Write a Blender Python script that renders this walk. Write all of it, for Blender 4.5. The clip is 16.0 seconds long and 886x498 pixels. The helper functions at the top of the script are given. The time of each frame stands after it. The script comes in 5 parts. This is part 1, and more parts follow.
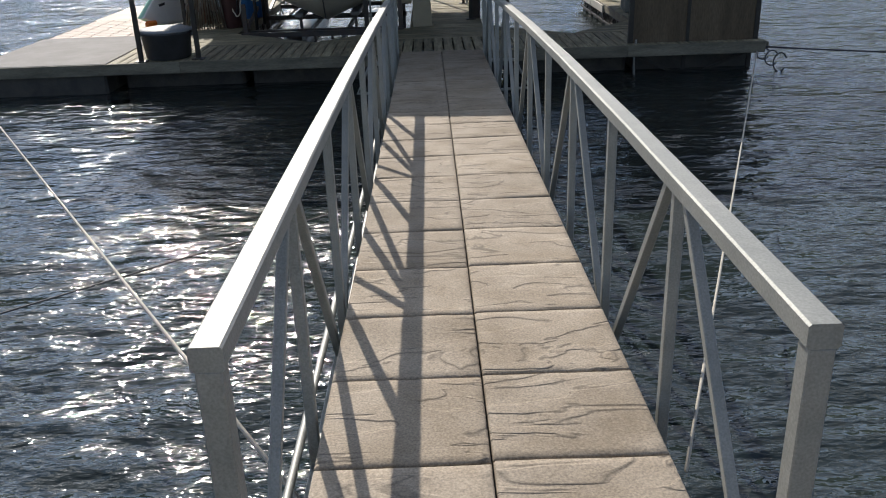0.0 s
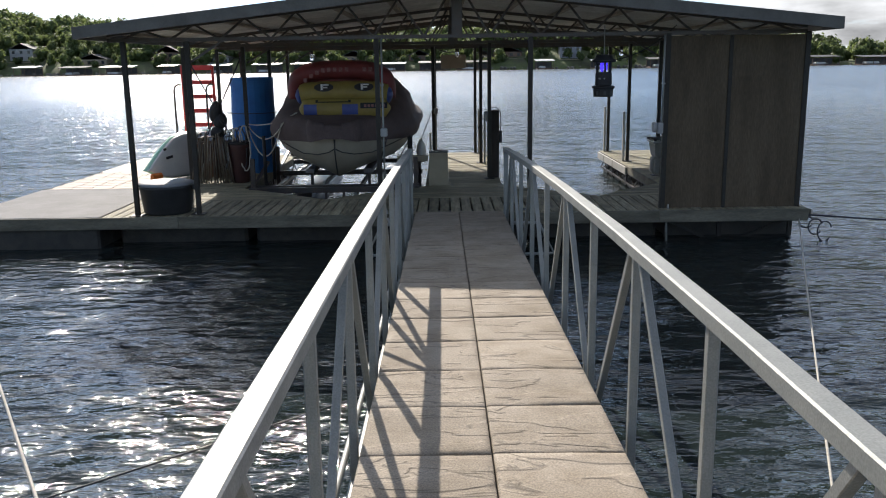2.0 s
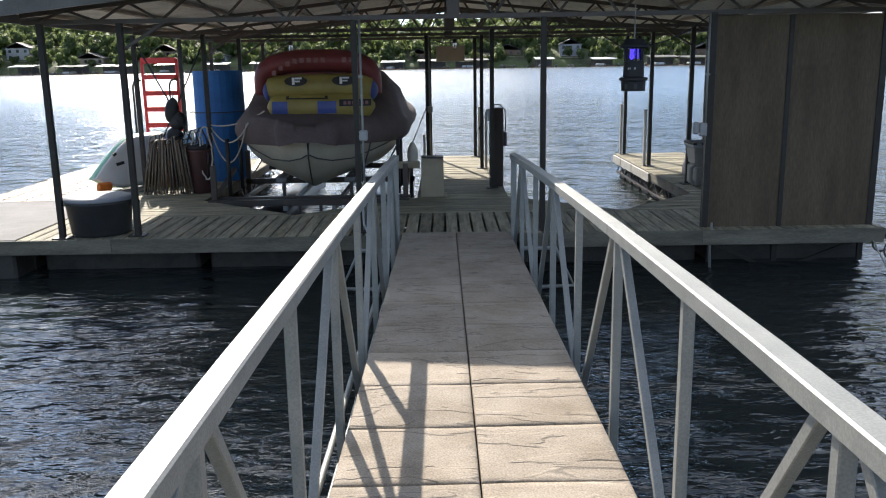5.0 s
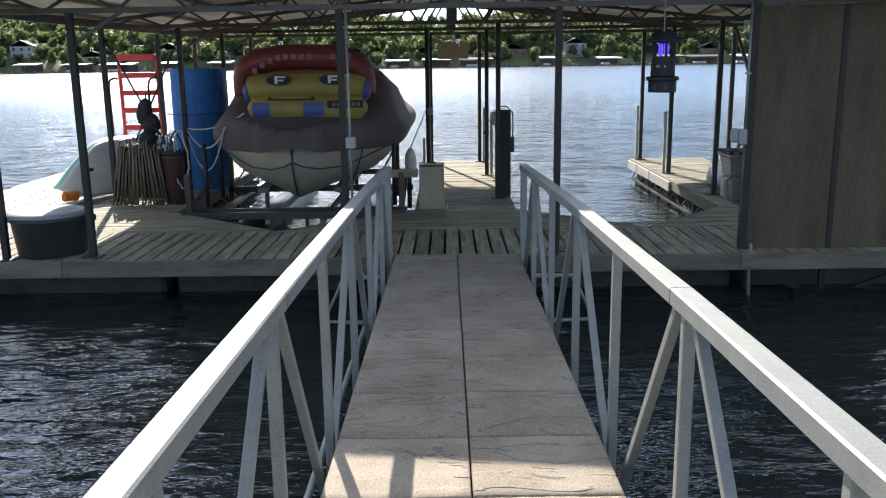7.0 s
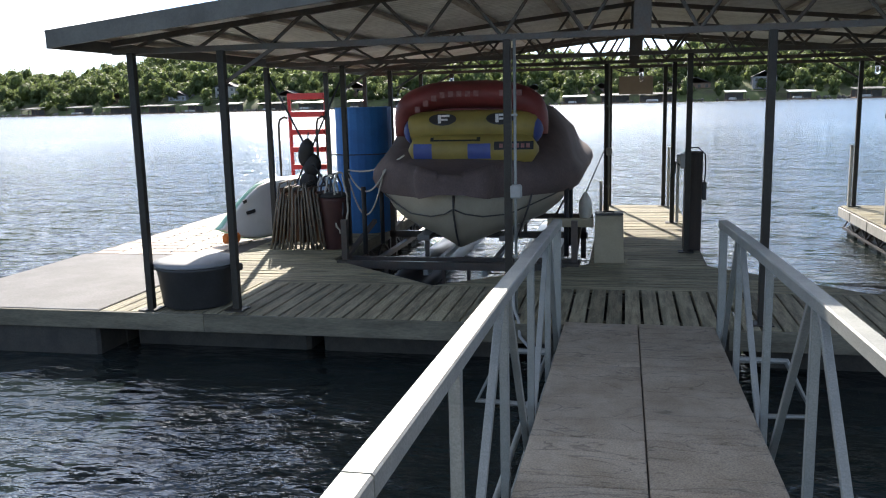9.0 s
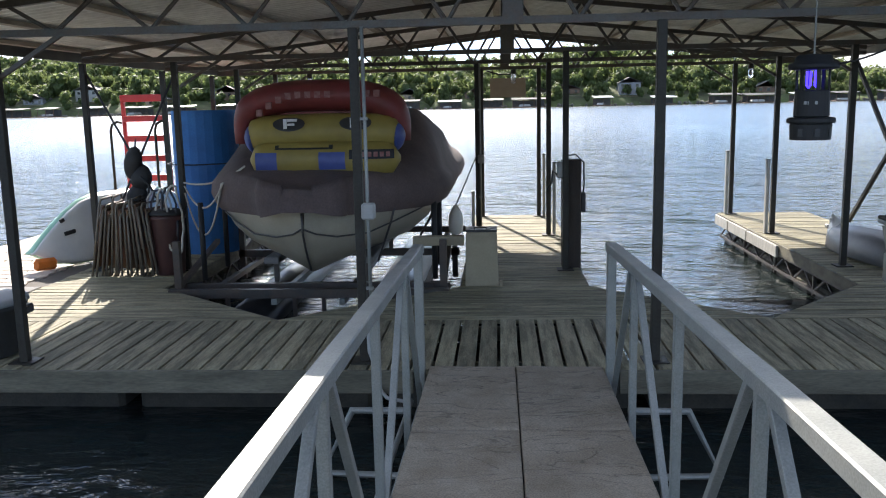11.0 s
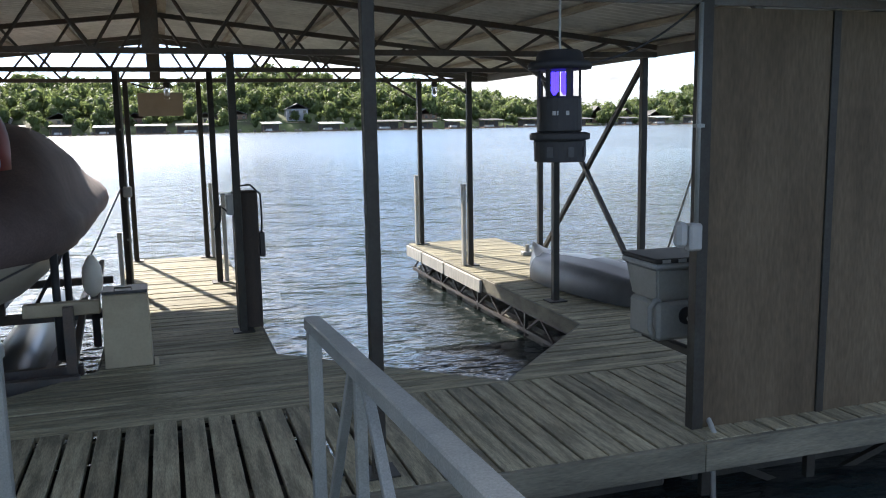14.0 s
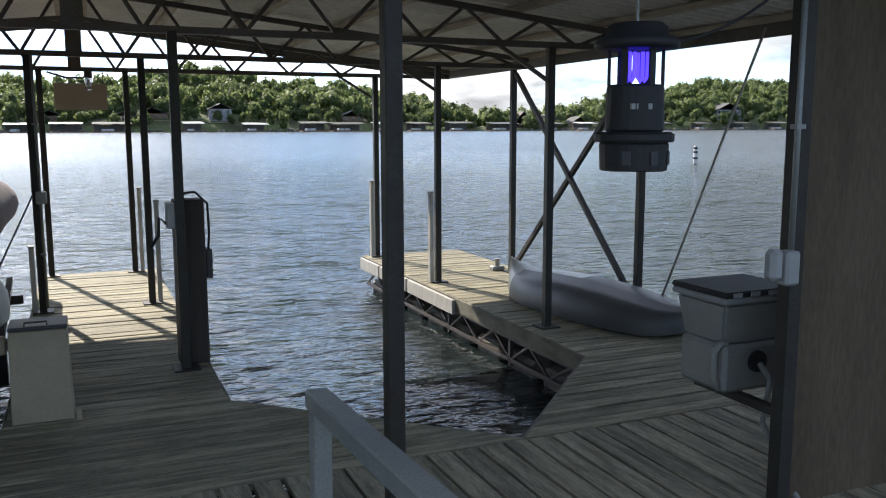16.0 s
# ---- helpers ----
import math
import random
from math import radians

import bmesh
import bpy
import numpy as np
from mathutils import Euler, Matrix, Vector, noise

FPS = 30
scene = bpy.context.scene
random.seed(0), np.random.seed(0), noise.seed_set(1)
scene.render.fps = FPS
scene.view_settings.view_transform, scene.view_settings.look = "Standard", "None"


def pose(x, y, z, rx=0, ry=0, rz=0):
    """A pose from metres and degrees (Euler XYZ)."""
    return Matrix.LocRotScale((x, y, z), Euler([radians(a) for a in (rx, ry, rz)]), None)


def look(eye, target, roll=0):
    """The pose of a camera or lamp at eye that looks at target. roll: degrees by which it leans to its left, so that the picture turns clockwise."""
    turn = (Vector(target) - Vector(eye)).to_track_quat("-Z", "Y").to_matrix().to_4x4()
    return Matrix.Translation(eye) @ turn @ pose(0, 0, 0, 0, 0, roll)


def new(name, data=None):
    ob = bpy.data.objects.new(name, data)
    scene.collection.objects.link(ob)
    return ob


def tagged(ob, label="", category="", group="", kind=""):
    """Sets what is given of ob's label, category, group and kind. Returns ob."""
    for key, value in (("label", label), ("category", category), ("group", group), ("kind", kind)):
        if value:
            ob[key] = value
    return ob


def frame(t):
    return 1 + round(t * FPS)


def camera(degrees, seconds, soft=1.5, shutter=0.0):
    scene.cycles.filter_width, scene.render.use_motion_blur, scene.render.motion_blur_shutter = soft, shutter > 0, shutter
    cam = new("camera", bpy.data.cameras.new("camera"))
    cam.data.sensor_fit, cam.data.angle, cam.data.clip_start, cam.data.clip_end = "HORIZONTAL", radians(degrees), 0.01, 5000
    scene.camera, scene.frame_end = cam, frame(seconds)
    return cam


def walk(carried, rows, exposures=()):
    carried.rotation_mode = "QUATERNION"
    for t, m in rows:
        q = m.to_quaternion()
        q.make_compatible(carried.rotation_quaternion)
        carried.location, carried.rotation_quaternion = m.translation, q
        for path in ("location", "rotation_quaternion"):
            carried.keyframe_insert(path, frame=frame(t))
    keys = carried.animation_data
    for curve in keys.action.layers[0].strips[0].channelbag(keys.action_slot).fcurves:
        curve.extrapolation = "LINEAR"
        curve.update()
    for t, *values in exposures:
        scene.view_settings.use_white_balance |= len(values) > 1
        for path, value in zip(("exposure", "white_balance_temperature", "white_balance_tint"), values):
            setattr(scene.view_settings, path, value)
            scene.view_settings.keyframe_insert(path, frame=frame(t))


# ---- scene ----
cam = camera(55.0, 16.0, soft=1.1)
PATH = [
    (0, (-0.157, -1.471, 2.143), (-0.146, 0.377, 1.379), -2.0),
    (0.5, (-0.221, -1.131, 2.088), (-0.193, 0.733, 1.365), -1.3),
    (1, (-0.178, -0.83, 2.068), (-0.168, 1.115, 1.601), -0.7),
    (1.5, (-0.187, -0.564, 2.056), (-0.19, 1.391, 1.633), -0.9),
    (2, (-0.206, -0.281, 2.025), (-0.21, 1.674, 1.601), -0.8),
    (2.5, (-0.136, 0.055, 1.988), (-0.139, 2.01, 1.565), -0.7),
    (3, (-0.158, 0.4, 1.957), (-0.161, 2.354, 1.532), -1.0),
    (3.5, (-0.19, 0.785, 1.96), (-0.192, 2.739, 1.53), -1.0),
    (4, (-0.135, 1.192, 1.938), (-0.139, 3.145, 1.509), -0.8),
    (4.2, (-0.129, 1.353, 1.919), (-0.133, 3.307, 1.495), -0.9),
    (6.5, (-0.144, 2.906, 1.886), (-0.147, 4.858, 1.452), -0.9),
    (7, (-0.083, 3.222, 1.875), (-0.096, 5.175, 1.446), -0.8),
    (7.5, (-0.072, 3.501, 1.864), (-0.169, 5.455, 1.449), -0.5),
    (8, (-0.134, 3.838, 1.878), (-0.4, 5.783, 1.495), -0.4),
    (8.2, (-0.14, 3.941, 1.88), (-0.463, 5.88, 1.509), -0.7),
    (10.3, (-0.071, 5.177, 1.887), (-0.513, 7.102, 1.569), -1.5),
    (10.5, (-0.063, 5.3, 1.885), (-0.437, 7.239, 1.566), -1.5),
    (11, (-0.101, 5.644, 1.853), (-0.235, 7.611, 1.516), -1.2),
    (11.5, (-0.097, 5.95, 1.851), (-0.015, 7.917, 1.498), -1.4),
    (12, (-0.032, 6.288, 1.841), (0.102, 8.254, 1.498), -1.3),
    (12.5, (-0.015, 6.634, 1.817), (0.308, 8.585, 1.525), -0.8),
    (13, (-0.039, 6.94, 1.824), (0.444, 8.859, 1.535), -1.2),
    (13.5, (0.039, 7.262, 1.79), (0.544, 9.175, 1.499), -1.5),
    (14, (0.05, 7.569, 1.766), (0.66, 9.452, 1.474), -1.0),
    (14.5, (0.001, 7.887, 1.768), (0.745, 9.719, 1.464), -0.4),
    (15, (0.051, 8.19, 1.728), (0.837, 10.002, 1.413), -0.4),
    (15.5, (0.088, 8.485, 1.74), (0.883, 10.293, 1.428), -0.6),
    (16, (-0.007, 8.794, 1.735), (0.767, 10.616, 1.449), -0.1),
]
walk(cam, [(t, look(eye, target, roll)) for t, eye, target, roll in PATH],
     [(t, stops + 0.3, 6750, 11) for t, stops in ((0, 0.18), (1.0, 0.22), (3.0, 0.58), (4.2, 0.76), (7.0, 1.06), (8.0, 1.05), (10.3, 1.05), (11.0, 1.2), (13.0, 1.28), (15.0, 1.3), (15.7, 1.15), (16.0, 0.9))])

# ---- world, sun, exposure ----
SUN_AZ, SUN_EL = 15.8, 32.0          # degrees to the left of straight ahead, and above the horizon
ce = math.cos(radians(SUN_EL))
SUN_DIR = Vector((-math.sin(radians(SUN_AZ)) * ce, math.cos(radians(SUN_AZ)) * ce, math.sin(radians(SUN_EL))))
world = bpy.data.worlds.new("sky_world")
scene.world = world
world.use_nodes = True
wn, wl = world.node_tree.nodes, world.node_tree.links
wn.clear()
w_out, w_bg, w_sky = wn.new("ShaderNodeOutputWorld"), wn.new("ShaderNodeBackground"), wn.new("ShaderNodeTexSky")
w_sky.sky_type, w_sky.sun_disc = "NISHITA", False
w_sky.sun_elevation, w_sky.sun_rotation = radians(SUN_EL), radians(-SUN_AZ)
w_sky.air_density, w_sky.dust_density, w_sky.ozone_density = 0.65, 0.05, 2.5
w_sky.altitude = 500
w_co, w_map, w_n1, w_ramp, w_mix = (wn.new(k) for k in ("ShaderNodeTexCoord", "ShaderNodeMapping", "ShaderNodeTexNoise", "ShaderNodeValToRGB", "ShaderNodeMix"))
w_map.inputs["Scale"].default_value = (1.0, 1.0, 3.6)
w_n1.inputs["Scale"].default_value, w_n1.inputs["Detail"].default_value, w_n1.inputs["Roughness"].default_value = 3.2, 8, 0.55
w_ramp.color_ramp.elements[0].position, w_ramp.color_ramp.elements[1].position = 0.46, 0.6
w_mix.data_type = "RGBA"
# clouds scatter the light forwards: brighter towards the sun
w_dot, w_pow, w_gain, w_cloud, w_max = (wn.new(k) for k in ("ShaderNodeVectorMath", "ShaderNodeMath", "ShaderNodeMath", "ShaderNodeVectorMath", "ShaderNodeMath"))
w_dot.operation, w_pow.operation, w_gain.operation, w_cloud.operation, w_max.operation = "DOT_PRODUCT", "POWER", "MULTIPLY_ADD", "SCALE", "MAXIMUM"
w_dot.inputs[1].default_value = SUN_DIR
w_max.inputs[1].default_value, w_pow.inputs[1].default_value = 0.0, 7.0
w_gain.inputs[1].default_value, w_gain.inputs[2].default_value = 4.4, 0.5
w_cloud.inputs[0].default_value = (6.4, 6.7, 7.1)
wl.new(w_co.outputs["Generated"], w_dot.inputs[0])
wl.new(w_dot.outputs["Value"], w_max.inputs[0])
wl.new(w_max.outputs[0], w_pow.inputs[0])
wl.new(w_pow.outputs[0], w_gain.inputs[0])
wl.new(w_gain.outputs[0], w_cloud.inputs["Scale"])
w_n2, w_shade, w_lit = wn.new("ShaderNodeTexNoise"), wn.new("ShaderNodeMapRange"), wn.new("ShaderNodeVectorMath")
w_n2.inputs["Scale"].default_value, w_n2.inputs["Detail"].default_value = 7.0, 6
w_shade.inputs["From Min"].default_value, w_shade.inputs["From Max"].default_value = 0.35, 0.65
w_shade.inputs["To Min"].default_value, w_shade.inputs["To Max"].default_value = 0.3, 1.15
w_lit.operation = "SCALE"
wl.new(w_map.outputs[0], w_n2.inputs["Vector"])
wl.new(w_n2.outputs["Fac"], w_shade.inputs["Value"])
wl.new(w_cloud.outputs[0], w_lit.inputs[0])
wl.new(w_shade.outputs[0], w_lit.inputs["Scale"])
wl.new(w_lit.outputs[0], w_mix.inputs[7])
wl.new(w_co.outputs["Generated"], w_map.inputs["Vector"])
wl.new(w_map.outputs[0], w_n1.inputs["Vector"])
wl.new(w_n1.outputs["Fac"], w_ramp.inputs["Fac"])
wl.new(w_ramp.outputs["Color"], w_mix.inputs[0])
wl.new(w_sky.outputs[0], w_mix.inputs[6])
wl.new(w_mix.outputs[2], w_bg.inputs["Color"])
w_bg.inputs["Strength"].default_value = 0.125
wl.new(w_bg.outputs[0], w_out.inputs["Surface"])

sun_data = bpy.data.lights.new("sun", "SUN")
sun_data.energy, sun_data.angle, sun_data.color = 4.0, radians(0.53), (1.0, 0.94, 0.86)
sun = new("sun", sun_data)
sun.matrix_world = look(SUN_DIR * 50, (0, 0, 0))


# ---- materials ----
def material(name, colour, rough=0.6, metal=0.0, second=None, scale=6.0, stretch=(1, 1, 1), contrast=(0.35, 0.65),
             grain=0.0, grain_scale=60.0, bump=0.0, bump_scale=80.0, spread=0.0, per="object", spec=0.5, rough2=None, **extra):
    """Two colours mixed by a large noise, a fine grain, fine relief, and a brightness that differs from piece to piece."""
    m = bpy.data.materials.new(name)
    m.use_nodes = True
    N, L = m.node_tree.nodes, m.node_tree.links
    b = N["Principled BSDF"]
    b.inputs["Roughness"].default_value, b.inputs["Metallic"].default_value = rough, metal
    b.inputs["Specular IOR Level"].default_value = spec
    for key, value in extra.items():
        b.inputs[key.replace("_", " ")].default_value = value
    co = N.new("ShaderNodeTexCoord")
    src = co.outputs["Object"]
    info = N.new("ShaderNodeObjectInfo")
    add = N.new("ShaderNodeVectorMath")
    add.operation = "MULTIPLY_ADD"
    add.inputs[1].default_value = (1, 1, 1)
    rnd = N.new("ShaderNodeMath")
    rnd.operation = "MULTIPLY"
    rnd.inputs[1].default_value = 37.0
    L.new(info.outputs["Random"], rnd.inputs[0])
    L.new(src, add.inputs[0])
    L.new(rnd.outputs[0], add.inputs[2])
    mp = N.new("ShaderNodeMapping")
    mp.inputs["Scale"].default_value = stretch
    L.new(add.outputs[0], mp.inputs["Vector"])
    col = None
    second = second or tuple(c * 0.72 for c in colour)
    n1 = N.new("ShaderNodeTexNoise")
    n1.inputs["Scale"].default_value, n1.inputs["Detail"].default_value, n1.inputs["Roughness"].default_value = scale, 5, 0.62
    L.new(mp.outputs[0], n1.inputs["Vector"])
    r1 = N.new("ShaderNodeValToRGB")
    r1.color_ramp.elements[0].position, r1.color_ramp.elements[1].position = contrast
    r1.color_ramp.elements[0].color, r1.color_ramp.elements[1].color = (*second, 1), (*colour, 1)
    L.new(n1.outputs["Fac"], r1.inputs["Fac"])
    col = r1.outputs["Color"]
    if rough2 is not None:
        rr = N.new("ShaderNodeMapRange")
        rr.inputs["To Min"].default_value, rr.inputs["To Max"].default_value = rough2, rough
        L.new(n1.outputs["Fac"], rr.inputs["Value"])
        L.new(rr.outputs[0], b.inputs["Roughness"])
    if grain:
        n2 = N.new("ShaderNodeTexNoise")
        n2.inputs["Scale"].default_value, n2.inputs["Detail"].default_value = grain_scale, 4
        L.new(mp.outputs[0], n2.inputs["Vector"])
        mr = N.new("ShaderNodeMapRange")
        mr.inputs["From Min"].default_value, mr.inputs["From Max"].default_value = 0.3, 0.7
        mr.inputs["To Min"].default_value, mr.inputs["To Max"].default_value = 1 - grain, 1 + grain
        L.new(n2.outputs["Fac"], mr.inputs["Value"])
        mx = N.new("ShaderNodeVectorMath")
        mx.operation = "SCALE"
        L.new(col, mx.inputs[0])
        L.new(mr.outputs[0], mx.inputs["Scale"])
        col = mx.outputs[0]
    if spread:
        pick = info.outputs["Random"] if per == "object" else N.new("ShaderNodeNewGeometry").outputs["Random Per Island"]
        mr2 = N.new("ShaderNodeMapRange")
        mr2.inputs["To Min"].default_value, mr2.inputs["To Max"].default_value = 1 - spread, 1 + spread
        L.new(pick, mr2.inputs["Value"])
        mx2 = N.new("ShaderNodeVectorMath")
        mx2.operation = "SCALE"
        L.new(col, mx2.inputs[0])
        L.new(mr2.outputs[0], mx2.inputs["Scale"])
        col = mx2.outputs[0]
    L.new(col, b.inputs["Base Color"])
    if bump:
        n3 = N.new("ShaderNodeTexNoise")
        n3.inputs["Scale"].default_value, n3.inputs["Detail"].default_value = bump_scale, 4
        L.new(mp.outputs[0], n3.inputs["Vector"])
        bp = N.new("ShaderNodeBump")
        bp.inputs["Strength"].default_value, bp.inputs["Distance"].default_value = min(1.0, bump * 40), bump
        L.new(n3.outputs["Fac"], bp.inputs["Height"])
        L.new(bp.outputs[0], b.inputs["Normal"])
    return m


M_ALU = material("galvanised_aluminium", (0.30, 0.305, 0.285), 0.55, 0.45, (0.24, 0.25, 0.235), 5, grain=0.16, grain_scale=150, bump=0.0012, bump_scale=140, rough2=0.62)
M_STEEL = material("dark_painted_steel", (0.038, 0.037, 0.031), 0.55, 0.0, (0.031, 0.026, 0.021), 8, spec=0.28, grain=0.15, bump=0.0006)
M_TRUSS = material("weathered_truss_steel", (0.085, 0.083, 0.075), 0.55, 0.1, (0.09, 0.066, 0.05), 7, grain=0.15)
M_PLANK_X = material("weathered_deck_board", (0.32, 0.29, 0.19), 0.8, 0, (0.165, 0.149, 0.098), 2.2, (1, 9, 9), contrast=(0.4, 0.6), grain=0.3, grain_scale=24, bump=0.006, bump_scale=20, spread=0.22, spec=0.35)
M_PLANK_Y = material("weathered_deck_board_across", (0.32, 0.29, 0.195), 0.8, 0, (0.165, 0.149, 0.1), 2.2, (9, 1, 9), contrast=(0.4, 0.6), grain=0.3, grain_scale=24, bump=0.006, bump_scale=20, spread=0.22, spec=0.35)
M_FASCIA = material("weathered_fascia_board", (0.18, 0.165, 0.12), 0.8, 0, (0.09, 0.084, 0.06), 1.6, (1, 3, 6), grain=0.2, grain_scale=20, bump=0.003, bump_scale=20, spread=0.1)
M_TILE = material("stamped_stone_paver", (0.32, 0.27, 0.208), 0.85, 0, (0.2, 0.158, 0.108), 2.6, contrast=(0.3, 0.62), grain=0.3, grain_scale=110, spread=0.09)


def cleft_stone(m):
    """Darkens thin cleft lines in the base colour and adds the stepped, pitted face of split stone to a material."""
    N, L = m.node_tree.nodes, m.node_tree.links
    bs = N["Principled BSDF"]
    src = bs.inputs["Base Color"].links[0].from_socket
    mp = next(n for n in N if n.type == "MAPPING")
    m2, nz, sub, ab, mr = N.new("ShaderNodeMapping"), N.new("ShaderNodeTexNoise"), N.new("ShaderNodeMath"), N.new("ShaderNodeMath"), N.new("ShaderNodeMapRange")
    m2.inputs["Scale"].default_value = (0.7, 2.1, 1)
    L.new(mp.outputs[0], m2.inputs["Vector"])
    nz.inputs["Scale"].default_value, nz.inputs["Detail"].default_value, nz.inputs["Distortion"].default_value = 2.2, 3, 0.8
    L.new(m2.outputs[0], nz.inputs["Vector"])
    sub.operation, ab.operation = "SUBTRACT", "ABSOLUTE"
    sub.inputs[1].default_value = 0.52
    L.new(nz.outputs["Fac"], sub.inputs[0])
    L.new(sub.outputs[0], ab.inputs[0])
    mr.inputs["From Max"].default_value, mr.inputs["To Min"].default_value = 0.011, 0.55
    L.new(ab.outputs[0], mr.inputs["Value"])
    # base colour drops to 0.55 on the contour where the relief steps
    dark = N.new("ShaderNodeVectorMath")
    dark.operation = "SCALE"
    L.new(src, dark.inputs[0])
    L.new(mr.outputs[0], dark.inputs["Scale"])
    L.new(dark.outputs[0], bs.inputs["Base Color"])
    step, fine, add = N.new("ShaderNodeValToRGB"), N.new("ShaderNodeTexNoise"), N.new("ShaderNodeMath")
    step.color_ramp.elements[0].position, step.color_ramp.elements[1].position = 0.5, 0.54
    L.new(nz.outputs["Fac"], step.inputs["Fac"])
    fine.inputs["Scale"].default_value, fine.inputs["Detail"].default_value = 45, 5
    L.new(mp.outputs[0], fine.inputs["Vector"])
    add.operation = "MULTIPLY_ADD"
    add.inputs[1].default_value = 0.45
    L.new(fine.outputs["Fac"], add.inputs[0])
    L.new(step.outputs["Color"], add.inputs[2])
    bp = N.new("ShaderNodeBump")
    bp.inputs["Strength"].default_value, bp.inputs["Distance"].default_value = 0.8, 0.008
    L.new(add.outputs[0], bp.inputs["Height"])
    L.new(bp.outputs[0], bs.inputs["Normal"])


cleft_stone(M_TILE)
M_ROOF = material("corrugated_roof_sheet", (0.8, 0.79, 0.74), 0.5, 0.0, (0.62, 0.6, 0.55), 1.6, grain=0.1, grain_scale=14)
M_FASCIA_STEEL = material("brown_eave_metal", (0.12, 0.115, 0.1), 0.5, 0.2, (0.08, 0.075, 0.065), 3, grain=0.1)
M_PURLIN = material("pale_timber_purlin", (0.46, 0.4, 0.32), 0.8, 0, (0.32, 0.27, 0.21), 3, (5, 1, 5), grain=0.15)
M_PANEL = material("dark_brown_plywood", (0.13, 0.1, 0.066), 0.85, 0, (0.085, 0.064, 0.042), 1.4, (2.4, 1, 0.5), spec=0.2, grain=0.18, grain_scale=24, bump=0.002, bump_scale=30)
M_FLOAT = material("black_plastic_float", (0.03, 0.029, 0.026), 0.7, 0, (0.06, 0.055, 0.045), 4, grain=0.2)


def water_material():
    m = bpy.data.materials.new("lake_water")
    m.use_nodes = True
    N, L = m.node_tree.nodes, m.node_tree.links
    b = N["Principled BSDF"]
    b.inputs["Base Color"].default_value = (0.016, 0.024, 0.024, 1)
    b.inputs["IOR"].default_value = 1.333
    b.inputs["Specular IOR Level"].default_value = 0.7
    co = N.new("ShaderNodeTexCoord")
    # out on the open lake the wavelets are finer and read as roughness
    away, open_rough, open_slope = N.new("ShaderNodeVectorMath"), N.new("ShaderNodeMapRange"), N.new("ShaderNodeMapRange")
    away.operation = "LENGTH"
    L.new(co.outputs["Object"], away.inputs[0])
    for node, lo, hi in ((open_rough, 0.055, 0.24), (open_slope, 1.15, 0.5)):
        node.inputs["From Min"].default_value, node.inputs["From Max"].default_value = 18.0, 90.0
        node.inputs["To Min"].default_value, node.inputs["To Max"].default_value = lo, hi
        L.new(away.outputs["Value"], node.inputs["Value"])
    L.new(open_rough.outputs[0], b.inputs["Roughness"])
    height = None
    for scale, detail, weight, stretch in ((0.55, 3, 0.075, (0.75, 1.3, 1)), (2.4, 4, 0.034, (0.7, 1.5, 1)), (8.0, 3, 0.011, (0.7, 1.5, 1))):
        mp, nz, ml = N.new("ShaderNodeMapping"), N.new("ShaderNodeTexNoise"), N.new("ShaderNodeMath")
        mp.inputs["Scale"].default_value = stretch
        mp.inputs["Rotation"].default_value = (0, 0, 0.2 * scale)
        nz.inputs["Scale"].default_value, nz.inputs["Detail"].default_value, nz.inputs["Roughness"].default_value = scale, detail, 0.5
        L.new(co.outputs["Object"], mp.inputs["Vector"])
        L.new(mp.outputs[0], nz.inputs["Vector"])
        ml.operation = "MULTIPLY"
        ml.inputs[1].default_value = weight
        L.new(nz.outputs["Fac"], ml.inputs[0])
        if height is None:
            height = ml.outputs[0]
        else:
            ad = N.new("ShaderNodeMath")
            L.new(height, ad.inputs[0])
            L.new(ml.outputs[0], ad.inputs[1])
            height = ad.outputs[0]
    bp = N.new("ShaderNodeBump")
    bp.inputs["Strength"].default_value, bp.inputs["Distance"].default_value = 1.0, 2.2
    L.new(height, bp.inputs["Height"])
    # wavelets too small to follow far off: the slope itself from a coloured noise
    nrm_in = None
    for scale, slope_x, slope_y in ((1.1, 0.12, 0.17), (5.5, 0.3, 0.22)):
        mp, nz, sb, ml = N.new("ShaderNodeMapping"), N.new("ShaderNodeTexNoise"), N.new("ShaderNodeVectorMath"), N.new("ShaderNodeVectorMath")
        mp.inputs["Scale"].default_value = (0.55, 1.4, 1)
        nz.inputs["Scale"].default_value, nz.inputs["Detail"].default_value = scale, 3
        L.new(co.outputs["Object"], mp.inputs["Vector"])
        L.new(mp.outputs[0], nz.inputs["Vector"])
        sb.operation, ml.operation = "SUBTRACT", "MULTIPLY"
        sb.inputs[1].default_value = (0.5, 0.5, 0.5)
        ml.inputs[1].default_value = (slope_x * 3, slope_y * 3, 0)
        L.new(nz.outputs["Color"], sb.inputs[0])
        L.new(sb.outputs[0], ml.inputs[0])
        sc = N.new("ShaderNodeVectorMath")
        sc.operation = "SCALE"
        L.new(ml.outputs[0], sc.inputs[0])
        L.new(open_slope.outputs[0], sc.inputs["Scale"])
        ml = sc
        ad = N.new("ShaderNodeVectorMath")
        if nrm_in is None:
            ad.inputs[1].default_value = (0, 0, 1)
        else:
            L.new(nrm_in, ad.inputs[1])
        L.new(ml.outputs[0], ad.inputs[0])
        nrm_in = ad.outputs[0]
    nm = N.new("ShaderNodeVectorMath")
    nm.operation = "NORMALIZE"
    L.new(nrm_in, nm.inputs[0])
    L.new(nm.outputs[0], bp.inputs["Normal"])
    L.new(bp.outputs[0], b.inputs["Normal"])
    return m


M_WATER = water_material()

# ---- building helpers ----
BASE = {}


